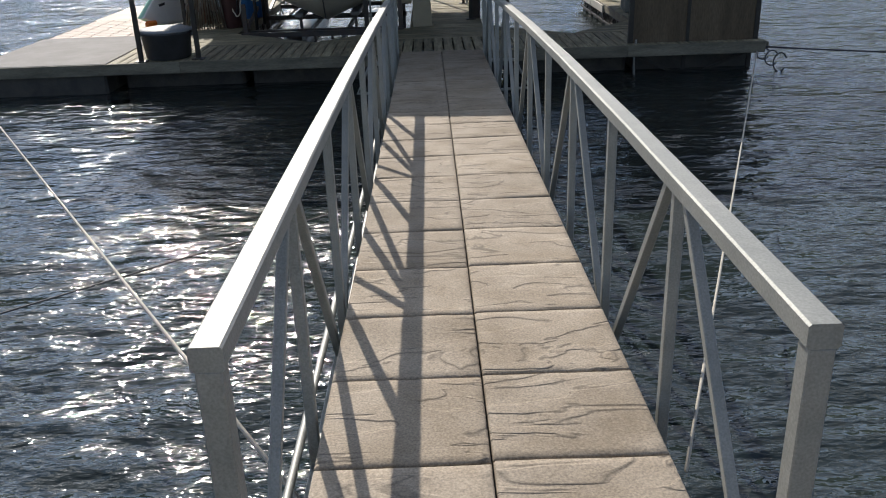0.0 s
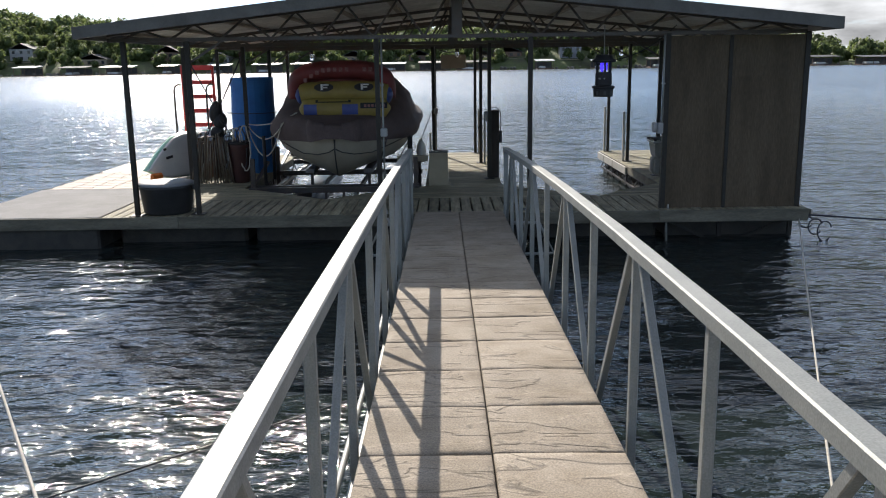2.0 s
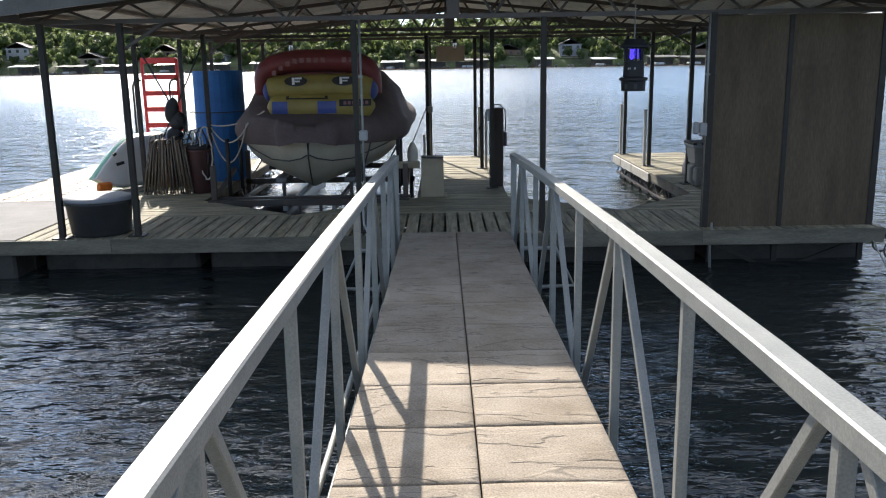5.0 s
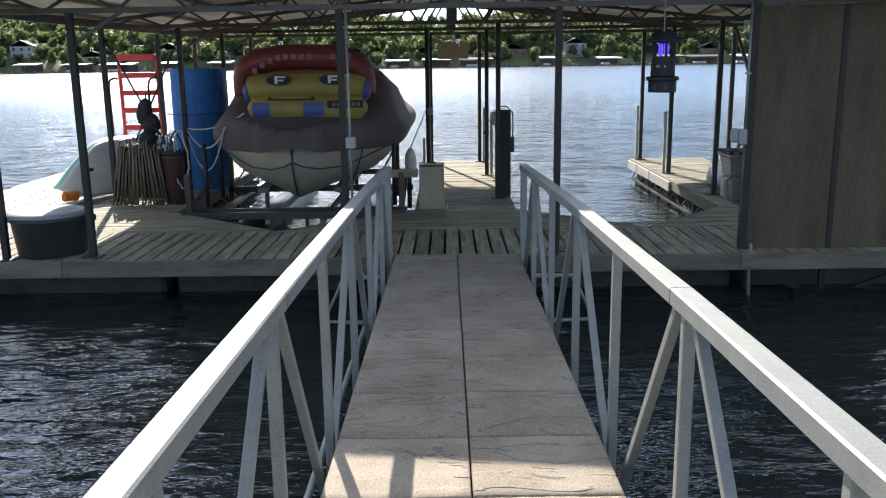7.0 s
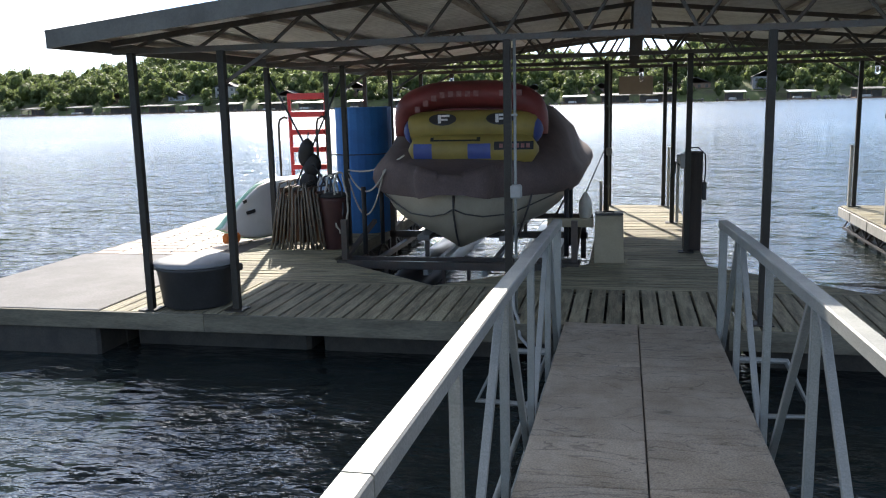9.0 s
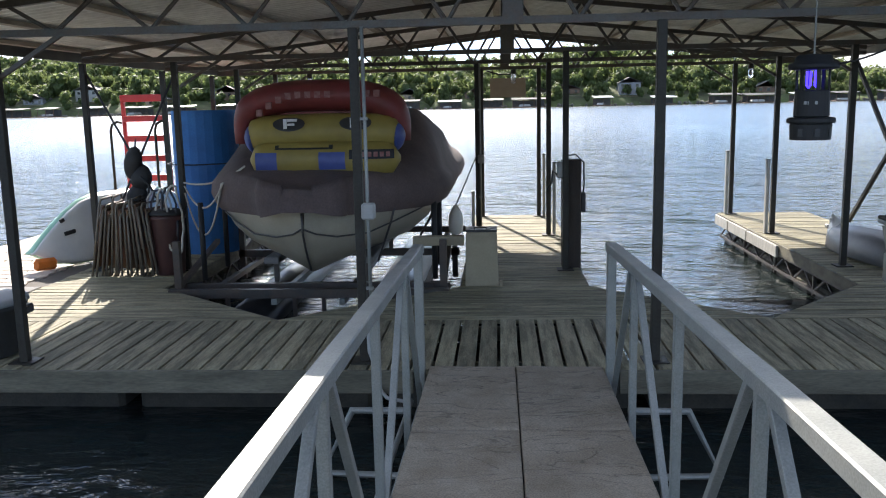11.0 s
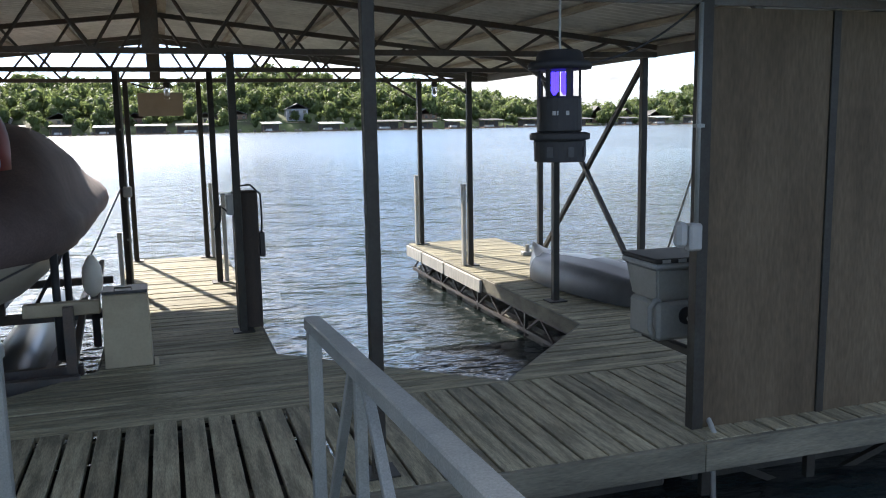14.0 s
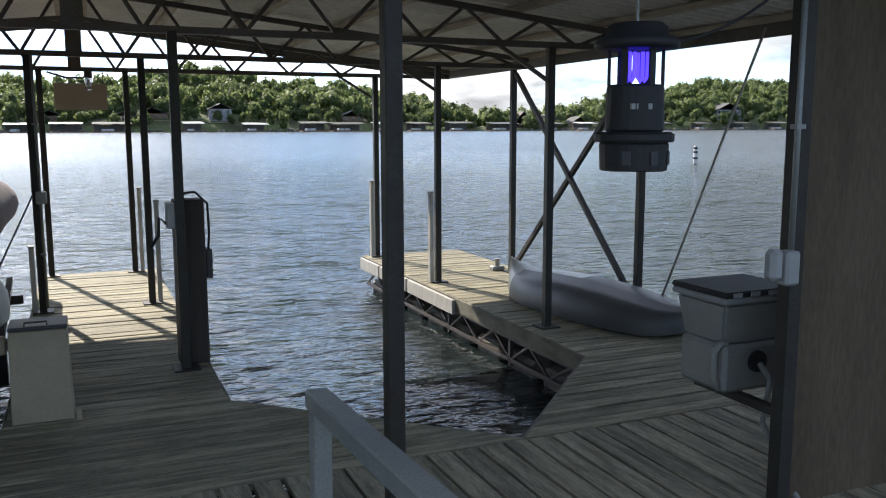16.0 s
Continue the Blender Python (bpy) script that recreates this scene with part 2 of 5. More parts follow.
def thing(name, at=(0, 0, 0), label="", category="", group="", kind=""):
    e = new(name)
    e.empty_display_size = 0.1
    e.location = at
    BASE[e] = Vector(at)
    return tagged(e, label, category, group, kind)


def part(name, bm, mat, parent=None, label="", smooth=False):
    """One mesh object under a thing or a part; the bmesh is in world metres."""
    me = bpy.data.meshes.new(name)
    if parent is not None:
        bm.transform(Matrix.Translation(-BASE[parent]))
    if smooth:
        for f in bm.faces:
            f.smooth = True
    bm.to_mesh(me)
    bm.free()
    for one in (mat if isinstance(mat, (list, tuple)) else [mat]):
        me.materials.append(one)
    ob = new(name, me)
    if parent is not None:
        ob.parent = parent
        BASE[ob] = BASE[parent]
    else:
        BASE[ob] = Vector((0, 0, 0))
    return tagged(ob, label)


def solo(name, bm, mat, label="", category="", group="", kind="", smooth=False):
    return tagged(part(name, bm, mat, None, label, smooth), "", category, group, kind)


def box(x0, x1, y0, y1, z0, z1, bevel=0.0, bm=None, seg=1):
    bm = bm or bmesh.new()
    made = bmesh.ops.create_cube(bm, size=1)["verts"]
    for v in made:
        v.co = Vector(((x0 + x1) / 2 + v.co.x * (x1 - x0), (y0 + y1) / 2 + v.co.y * (y1 - y0), (z0 + z1) / 2 + v.co.z * (z1 - z0)))
    if bevel:
        edges = {e for v in made for e in v.link_edges}
        bmesh.ops.bevel(bm, geom=list(edges), offset=bevel, segments=seg, affect="EDGES", profile=0.5)
    return bm


def bar(a, b, w, h, bm=None, up=(0, 0, 1), bevel=0.0):
    """A rectangular bar from a to b, w wide and h high."""
    bm = bm or bmesh.new()
    a, b = Vector(a), Vector(b)
    d = (b - a).normalized()
    side = d.cross(Vector(up))
    if side.length < 1e-4:
        side = d.cross(Vector((0, 1, 0)))
    side.normalize()
    top = side.cross(d)
    made = []
    for p in (a, b):
        made.append([bm.verts.new(p + side * (w / 2 * i) + top * (h / 2 * j)) for i, j in ((-1, -1), (1, -1), (1, 1), (-1, 1))])
    faces = [bm.faces.new(made[0][::-1]), bm.faces.new(made[1])]
    for i in range(4):
        k = (i + 1) % 4
        faces.append(bm.faces.new((made[0][i], made[0][k], made[1][k], made[1][i])))
    if bevel:
        bmesh.ops.bevel(bm, geom=list({e for f in faces for e in f.edges}), offset=bevel, segments=1, affect="EDGES")
    bmesh.ops.recalc_face_normals(bm, faces=bm.faces)
    return bm


def tube(points, r, n=10, bm=None, close=True, radii=None):
    """A round tube along a line of points."""
    bm = bm or bmesh.new()
    pts = [Vector(p) for p in points]
    rings, ref = [], None
    for i, p in enumerate(pts):
        d = (pts[min(i + 1, len(pts) - 1)] - pts[max(i - 1, 0)]).normalized()
        if ref is None:
            ref = d.orthogonal().normalized()
        ref = (ref - d * ref.dot(d)).normalized()
        other = d.cross(ref)
        rr = radii[i] if radii else r
        rings.append([bm.verts.new(p + (ref * math.cos(a) + other * math.sin(a)) * rr) for a in (2 * math.pi * k / n for k in range(n))])
    for a, b in zip(rings, rings[1:]):
        for k in range(n):
            bm.faces.new((a[k], a[(k + 1) % n], b[(k + 1) % n], b[k]))
    if close:
        bm.faces.new(rings[0][::-1])
        bm.faces.new(rings[-1])
    bmesh.ops.recalc_face_normals(bm, faces=bm.faces)
    return bm


def lathe(profile, centre, n=24, bm=None):
    """A turned shape: (radius, height) pairs round the vertical through centre."""
    bm = bm or bmesh.new()
    cx, cy, cz = centre
    rings = [[bm.verts.new((cx + r * math.cos(2 * math.pi * k / n), cy + r * math.sin(2 * math.pi * k / n), cz + z)) for k in range(n)] for r, z in profile]
    for a, b in zip(rings, rings[1:]):
        for k in range(n):
            bm.faces.new((a[k], a[(k + 1) % n], b[(k + 1) % n], b[k]))
    bm.faces.new(rings[0][::-1])
    bm.faces.new(rings[-1])
    return bm


def slab(outline, z0, z1, bevel=0.0, bm=None):
    """An outline in plan, anticlockwise, from z0 to z1."""
    bm = bm or bmesh.new()
    lo, hi = [bm.verts.new((x, y, z0)) for x, y in outline], [bm.verts.new((x, y, z1)) for x, y in outline]
    fs = [bm.faces.new(lo[::-1]), bm.faces.new(hi)]
    for i in range(len(lo)):
        k = (i + 1) % len(lo)
        fs.append(bm.faces.new((lo[i], lo[k], hi[k], hi[i])))
    if bevel:
        bmesh.ops.bevel(bm, geom=list(fs[1].edges), offset=bevel, segments=1, affect="EDGES")
    return bm


# ---- lake and far shore ----
WATER = -0.45
bm = bmesh.new()
bmesh.ops.create_grid(bm, x_segments=40, y_segments=40, size=1500)
for v in bm.verts:
    v.co.z = WATER
solo("water", bm, M_WATER, "dark blue lake water with small ripples", "water", kind="structure")
bm = box(-900, 900, -300, 700, -9.0, -8.0)
solo("ground", bm, M_FLOAT, "muddy lake bed under the water", "ground", kind="structure")
PROFILE = [(-700, 20), (-330, 22), (-260, 20), (-220, 25), (-190, 27), (-144, 22), (-94, 22), (-44, 22), (0, 19), (28, 24), (43, 28), (83, 20.5), (118, 19.5), (160, 12), (183, 5), (215, 8), (257, 19), (310, 26), (365, 27), (700, 24)]


def skyline(x):
    return float(np.interp(x, [p[0] for p in PROFILE], [p[1] for p in PROFILE]))


def hill_z(x, y):
    s = min(1.0, max(0.0, (y - 363) / 105))
    far = skyline(x * 380 / max(y, 380)) * 468 / 380 - 8.2
    return -0.7 + s ** 0.75 * max(1.5, far) + min(1.0, max(0.0, (y - 360) / 4)) * 1.2 + 0.8 * noise.noise(Vector((x * 0.03, y * 0.03, 0)))


M_GRASS = material("far_hillside_ground", (0.12, 0.16, 0.05), 0.9, 0, (0.06, 0.06, 0.03), 0.06, grain=0.2, grain_scale=0.5)
M_ROCK = material("pale_shore_rock", (0.3, 0.27, 0.22), 0.9, 0, (0.12, 0.11, 0.09), 0.4, grain=0.3, grain_scale=1.2)


def leaf_material(name, a, b):
    m = material(name, a, 0.6, 0, b, 0.35, contrast=(0.3, 0.7), grain=0.22, grain_scale=1.1, spread=0.17, per="island")
    N, L = m.node_tree.nodes, m.node_tree.links
    bs, out = N["Principled BSDF"], N["Material Output"]
    tr, mx = N.new("ShaderNodeBsdfTranslucent"), N.new("ShaderNodeMixShader")
    src = bs.inputs["Base Color"].links[0].from_socket
    hs = N.new("ShaderNodeHueSaturation")
    hs.inputs["Hue"].default_value, hs.inputs["Value"].default_value = 0.48, 1.7
    L.new(src, hs.inputs["Color"])
    L.new(hs.outputs[0], tr.inputs["Color"])
    mx.inputs[0].default_value = 0.55
    L.new(bs.outputs[0], mx.inputs[1])
    L.new(tr.outputs[0], mx.inputs[2])
    L.new(mx.outputs[0], out.inputs["Surface"])
    return m


M_LEAF = leaf_material("spring_leaves", (0.115, 0.155, 0.054), (0.088, 0.128, 0.045))

bm = bmesh.new()
xs, ys = np.linspace(-900, 900, 181), [358, 362, 366, 372, 380, 390, 402, 416, 432, 450, 470, 500, 560]
rows = [[bm.verts.new((x, y, hill_z(x, y) if y > 360 else -4)) for x in xs] for y in ys]
for r0, r1 in zip(rows, rows[1:]):
    for i in range(len(xs) - 1):
        bm.faces.new((r0[i], r0[i + 1], r1[i + 1], r1[i])).smooth = True
solo("backdrop_hill", bm, M_GRASS, "low wooded hills across the lake", "hill", kind="structure")


def crown(seed):
    """A ragged crown of unit size: a few lumpy masses with many small leaf clumps round them."""
    rr = np.random.RandomState(seed)
    base = bmesh.new()
    bmesh.ops.create_icosphere(base, subdivisions=1, radius=1)
    iv = np.array([v.co[:] for v in base.verts])
    fi = np.array([[v.index for v in f.verts] for f in base.faces])
    base.free()
    V, F, n = [], [], 0
    blobs = []
    for k in range(5):
        a, rad = rr.uniform(0, 6.28), rr.uniform(0.1, 0.5)
        c = np.array([math.cos(a) * rad, math.sin(a) * rad, rr.uniform(0.35, 1.25)])
        s = rr.uniform(0.38, 0.6)
        blobs.append((c, s))
        vv = iv * (s * 0.74 * (1 + rr.uniform(-0.18, 0.18, (len(iv), 1)))) + c
        V.append(vv)
        F.append(fi + n)
        n += len(vv)
    for k in range(250):
        c, s = blobs[rr.randint(5)]
        d = rr.normal(size=3)
        d[2] = abs(d[2]) * 0.8 - 0.15
        d /= np.linalg.norm(d)
        p = c + d * s * rr.uniform(0.72, 1.15)
        u = np.cross(d + rr.normal(size=3) * 0.7, [0, 0, 1.0])
        u /= np.linalg.norm(u) + 1e-6
        w = np.cross(d, u)
        q = rr.uniform(0.07, 0.16)
        V.append(np.array([p - u * q, p - w * q * 0.8, p + u * q * 0.9, p + w * q]))
        F.append(np.array([[n, n + 1, n + 2], [n, n + 2, n + 3]]))
        n += 4
    return np.concatenate(V), np.concatenate(F)


crowns = [crown(s) for s in range(10)]
rr = np.random.RandomState(7)
V, F, n = [], [], 0
count = 0
for row, y in enumerate(np.concatenate([np.linspace(368, 400, 5), np.linspace(407, 474, 8)])):
    x = -560.0 + rr.uniform(0, 6)
    while x < 640:
        x += rr.uniform(4.2, 7.6) * (1.0 + 0.2 * (row > 6))
        if row < 2 and rr.rand() < 0.25:
            continue
        yy = y + rr.uniform(-4, 4)
        gap = skyline(x * 380 / yy)
        if gap < 9 and row > 2 and rr.rand() < 0.5:
            continue
        h = rr.uniform(0.7, 1.25) * (4.6 if row < 2 else 6.6)
        w = h * rr.uniform(0.8, 1.15)
        v, f = crowns[rr.randint(10)]
        a = rr.uniform(0, 6.28)
        ca, sa = math.cos(a), math.sin(a)
        vv = np.stack([(v[:, 0] * ca - v[:, 1] * sa) * w * 0.75 + x, (v[:, 0] * sa + v[:, 1] * ca) * w * 0.75 + yy, v[:, 2] * h + hill_z(x, yy) - (0.8 if row < 2 else 2.4)], 1)
        V.append(vv)
        F.append(f + n)
        n += len(vv)
V, F = np.concatenate(V), np.concatenate(F)
me = bpy.data.meshes.new("far_woods")
me.vertices.add(len(V))
me.vertices.foreach_set("co", V.ravel())
me.loops.add(F.size)
me.loops.foreach_set("vertex_index", F.ravel().astype(np.int32))
me.polygons.add(len(F))
me.polygons.foreach_set("loop_start", np.arange(0, F.size, 3, dtype=np.int32))
me.update(calc_edges=True)
me.materials.append(M_LEAF)
tagged(new("far_woods", me), "dense green spring woods covering the far hills", "woods", kind="stuff")

# rocks along the far waterline
bm = bmesh.new()
rg = random.Random(3)
for k in range(700):
    x = rg.uniform(-480, 560)
    bmesh.ops.create_icosphere(bm, subdivisions=1, radius=rg.uniform(0.4, 1.0), matrix=pose(x, 361.5 + rg.uniform(-1, 1.5), WATER + rg.uniform(0, 0.7), rg.uniform(0, 90), 0, rg.uniform(0, 90)))
solo("shore_rocks", bm, M_ROCK, "pale rocks along the far waterline", "rocks", kind="stuff")

M_WHITE = material("white_painted_metal", (0.66, 0.66, 0.65), 0.6, 0, (0.5, 0.5, 0.49), 0.8)
M_DARKROOF = material("grey_roof_shingles", (0.13, 0.125, 0.12), 0.8, 0, (0.08, 0.08, 0.08), 0.8)
M_DARKGLASS = material("dark_window_glass", (0.03, 0.035, 0.04), 0.15, 0)
WALLS = [material("far_house_wall_" + k, c, 0.8, 0, tuple(v * 0.8 for v in c), 0.5) for k, c in (("grey", (0.3, 0.31, 0.33)), ("tan", (0.42, 0.34, 0.24)), ("brown", (0.2, 0.13, 0.09)), ("white", (0.4, 0.4, 0.38)))]


def lake_house(x, y, w, d, storeys, wall, gable):
    z = hill_z(x, y) - 0.4
    h = 2.7 * storeys
    e = thing("lake_house", (x, y, z), ("grey", "tan", "brown", "white")[wall] + " house with a dark roof on the far shore", "house", "houses on the far shore")
    bm = box(x - w / 2, x + w / 2, y, y + d, z - 1.5, z + h)
    part("wall", bm, WALLS[wall], e)
    rise = gable * w * 0.5
    bm = bmesh.new()
    pts = [(-w / 2 - 0.5, 0), (0, rise), (w / 2 + 0.5, 0), (w / 2 + 0.5, -0.2), (0, rise - 0.2), (-w / 2 - 0.5, -0.2)]
    f0 = [bm.verts.new((x + a, y - 0.6, z + h + b)) for a, b in pts]
    f1 = [bm.verts.new((x + a, y + d + 0.5, z + h + b)) for a, b in pts]
    bm.faces.new(f0)
    bm.faces.new(f1[::-1])
    for i in range(6):
        bm.faces.new((f0[i], f1[i], f1[(i + 1) % 6], f0[(i + 1) % 6]))
    bmesh.ops.recalc_face_normals(bm, faces=bm.faces)
    part("roof", bm, M_DARKROOF, e)
    g = bmesh.new()
    a, b, c = g.verts.new((x - w / 2, y + 0.01, z + h)), g.verts.new((x + w / 2, y + 0.01, z + h)), g.verts.new((x, y + 0.01, z + h + rise - 0.2))
    g.faces.new((a, b, c))
    bmesh.ops.solidify(g, geom=g.faces[:], thickness=0.15)
    part("gable_wall", g, WALLS[wall], e)
    n = max(2, int(w / 2.6))
    for s in range(storeys):
        for k in range(n):
            wx = x - w / 2 + w * (k + 0.5) / n
            part("window", box(wx - 0.6, wx + 0.6, y - 0.06, y - 0.01, z + s * 2.7 + 0.8, z + s * 2.7 + 2.1), M_DARKGLASS, e)
    part("porch_deck", box(x - w / 2 - 0.8, x + w / 2 + 0.8, y - 2.6, y - 0.1, z - 0.3, z - 0.1), WALLS[1], e)


for hx, hy, hw, hd, st, wl_, gb in ((54.5, 371, 9, 8, 2, 0, 0.5), (28, 374, 12, 8, 1, 2, 0.4), (17, 372, 8, 7, 1, 1, 0.5), (-62, 375, 13, 8, 1, 3, 0.45), (-38, 372, 10, 8, 1, 1, 0.5), (-118, 374, 11, 8, 2, 2, 0.5),
                                    (-96, 373, 9, 8, 1, 0, 0.5), (-150, 373, 12, 8, 1, 1, 0.4), (-182, 377, 10, 8, 2, 3, 0.5), (-236, 376, 14, 8, 1, 2, 0.35), (-205, 374, 9, 8, 1, 0, 0.5), (196, 372, 10, 8, 1, 2, 1.1), (212, 373, 12, 8, 1, 0, 0.8),
                                    (228, 372, 10, 8, 1, 1, 0.6), (322, 374, 16, 9, 2, 0, 0.45), (112, 374, 10, 8, 1, 2, 0.5), (-10, 374, 9, 8, 1, 2, 0.5), (280, 375, 10, 8, 1, 1, 0.5)):
    lake_house(hx, hy, hw, hd, st, wl_, gb)


def boathouse(x, y, w, roof_mat, label):
    e = thing("boathouse", (x, y, WATER), label, "boathouse", "boathouses on the far shore")
    rg = random.Random(int(x * 10))
    d, h = 7.0, rg.uniform(2.6, 3.1)
    part("deck", box(x - w / 2, x + w / 2, y, y + d, WATER - 0.2, WATER + 0.45), WALLS[2], e)
    bm = bmesh.new()
    corners = [(-w / 2 - 0.4, -0.4, h), (w / 2 + 0.4, -0.4, h), (w / 2 + 0.4, d + 0.4, h + 0.7), (-w / 2 - 0.4, d + 0.4, h + 0.7)]
    f0 = [bm.verts.new((x + a, y + b, WATER + 0.4 + c)) for a, b, c in corners]
    f1 = [bm.verts.new((x + a, y + b, WATER + 0.25 + c)) for a, b, c in corners]
    bm.faces.new(f0)
    bm.faces.new(f1[::-1])
    for i in range(4):
        bm.faces.new((f0[i], f1[i], f1[(i + 1) % 4], f0[(i + 1) % 4]))
    bmesh.ops.recalc_face_normals(bm, faces=bm.faces)
    part("roof", bm, roof_mat, e)
    n = max(2, int(w / 4))
    for k in range(n + 1):
        px = x - w / 2 + 0.1 + (w - 0.2) * k / n
        for py in (y + 0.2, y + d - 0.2):
            part("post", box(px - 0.08, px + 0.08, py - 0.08, py + 0.08, WATER + 0.4, WATER + 0.4 + h), WALLS[2], e)
    part("back_wall", box(x - w / 2, x + w / 2, y + d - 0.15, y + d, WATER + 0.45, WATER + h), M_DARKROOF, e)
    if rg.random() < 0.7:
        part("moored_boat", box(x - w * 0.3, x + w * 0.05, y + 0.6, y + d - 0.6, WATER + 0.1, WATER + 1.3, 0.4), M_WHITE, e, "white boat in the slip")


for k, bx in enumerate((-268, -246, -226, -205, -188, -171, -151, -133, -112, -92, -72, -55, -36, -20, -4, 12, 41.5, 66, 90, 104, 119, 137, 156, 177, 203, 222, 241, 262, 288, 316, 340, 372)):
    white = bx in (-171, -92, -20, 41.5, 66, 119, 222)
    boathouse(bx, 352 + (k * 7 % 4), 7.0 + (k * 5 % 4) * 2.0, M_WHITE if white else (M_FASCIA_STEEL if k % 3 else M_DARKROOF), ("white-roofed" if white else "dark-roofed") + " boathouse standing in the water by the far shore")

# ---- gangway ----
G0, G1 = -2.2, 11.43


def deck_z(y):
    return 0.02 + 0.033 * (11.44 - y)


gangway = thing("gangway", (0, 11.4, 0), "aluminium gangway with paver deck leading down to the dock", "gangway")
STEP = 1.145


def rail_x(sx, y):
    f = min(1.0, max(0.0, y / 11.4))
    return -0.66 if sx < 0 else 0.66 - 0.015 * f + 0.035 * 4 * f * (1 - f)


def rail_z(y):
    f = min(1.0, max(0.0, y / 11.4))
    return deck_z(y) + 0.885 + 0.05 * 4 * f * (1 - f)


for sx in (-1, 1):
    y0 = 0.12
    joint = 5.95
    for ends in ((y0, 2.0, 4.0, joint - 0.004), (joint + 0.004, 8.0, 9.8, 11.36)):
        rail = bmesh.new()
        rings = []
        for yy in ends:
            cx, cz, hw, hh, bv = rail_x(sx, yy), rail_z(yy) - 0.031, 0.038, 0.031, 0.006
            rings.append([rail.verts.new((cx + a, yy, cz + b)) for a, b in ((-hw, -hh + bv), (-hw + bv, -hh), (hw - bv, -hh), (hw, -hh + bv), (hw, hh - bv), (hw - bv, hh), (-hw + bv, hh), (-hw, hh - bv))])
        for a, b in zip(rings, rings[1:]):
            for k in range(8):
                rail.faces.new((a[k], a[(k + 1) % 8], b[(k + 1) % 8], b[k]))
        rail.faces.new(rings[0])
        rail.faces.new(rings[-1])
        bmesh.ops.recalc_face_normals(rail, faces=rail.faces)
        part("handrail", rail, M_ALU, gangway, "square grey aluminium handrail")
    low = bar((rail_x(sx, G0), G0, deck_z(G0) - 0.27), (rail_x(sx, 11.3), 11.3, deck_z(11.3) - 0.27), 0.05, 0.07, bevel=0.005)
    part("side_beam", low, M_ALU, gangway)
    ys = [y0 + 0.03] + [1.27 + STEP * k for k in range(9)] + [11.33]
    for k, y in enumerate(ys):
        top, bottom, px = rail_z(y) - 0.06, deck_z(y) - 0.24, rail_x(sx, y)
        w = 0.06 if k in (0, len(ys) - 1) else 0.042
        part("post", bar((px, y, bottom), (px, y, top), w, w, up=(0, 1, 0), bevel=0.004), M_ALU, gangway)
        if k % 2 == 1:
            for dy in (-1, 1):
                yy = y + 0.93 if dy > 0 else y - 1.1
                yy = min(yy, 11.26)
                part("brace", bar((px, y + dy * 0.1, top), (rail_x(sx, yy), yy, deck_z(yy) - 0.24), 0.036, 0.036, up=(1, 0, 0), bevel=0.003), M_ALU, gangway)
for sx in (-1, 1):
    part("outrigger", tube([(sx * 0.66, 10.6, 0.0), (sx * 1.02, 10.6, 0.0), (sx * 1.22, 10.58, -0.4), (sx * 0.66, 10.58, -0.42)], 0.024, 8), M_ALU, gangway, "bent support pipe")
part("conduit", tube([(-0.72, y, deck_z(y) - 0.17 + 0.02 * math.sin(y * 0.9)) for y in np.linspace(G0, 11.2, 26)], 0.017, 10), M_ALU, gangway, "thin pale conduit pipe", True)
for y in np.arange(G0 + 0.1, 11.4, 1.18):
    part("cross_beam", bar((-0.67, y, deck_z(y) - 0.24), (0.69, y, deck_z(y) - 0.24), 0.05, 0.05), M_ALU, gangway)


def paver(seed, length):
    """A stone-look paver: broad cleft ridges in real geometry, a narrow sunk joint round it."""
    rng = random.Random(seed)
    bm = bmesh.new()
    nx, ny = 14, max(14, round(14 * length / 0.6))
    off = Vector((rng.uniform(0, 90), rng.uniform(0, 90), 0))
    W2, L2 = 0.302, length / 2 - 0.003
    ux = [-W2, -W2 + 0.008] + [-W2 + 2 * W2 * i / (nx - 2) for i in range(1, nx - 2)] + [W2 - 0.008, W2]
    uy = [-L2, -L2 + 0.008] + [-L2 + 2 * L2 * i / (ny - 2) for i in range(1, ny - 2)] + [L2 - 0.008, L2]
    grid = []
    for j, y in enumerate(uy):
        row = []
        for i, x in enumerate(ux):
            edge = min(i, len(ux) - 1 - i, j, len(uy) - 1 - j)
            warp = 0.5 * noise.noise(Vector((x * 3, y * 3, 7)) + off)
            t = noise.noise(Vector((x * 1.6 + warp, y * 5.5 + warp, 0)) + off)
            z = 0.005 * (math.floor(t * 4) / 4 + 0.35 * t) + 0.0016 * noise.noise(Vector((x * 14, y * 22, 3)) + off)
            row.append(bm.verts.new((x, y, -0.008 if edge == 0 else z)))
        grid.append(row)
    for j in range(len(uy) - 1):
        for i in range(len(ux) - 1):
            bm.faces.new((grid[j][i], grid[j][i + 1], grid[j + 1][i + 1], grid[j + 1][i])).smooth = True
    ring = grid[0] + [r[-1] for r in grid[1:]] + grid[-1][-2::-1] + [r[0] for r in grid[-2:0:-1]]
    low = [bm.verts.new((v.co.x, v.co.y, -0.045)) for v in ring]
    for k in range(len(ring)):
        q = (k + 1) % len(ring)
        bm.faces.new((ring[q], ring[k], low[k], low[q]))
    me = bpy.data.meshes.new("paver")
    bm.to_mesh(me)
    bm.free()
    me.materials.append(M_TILE)
    return me


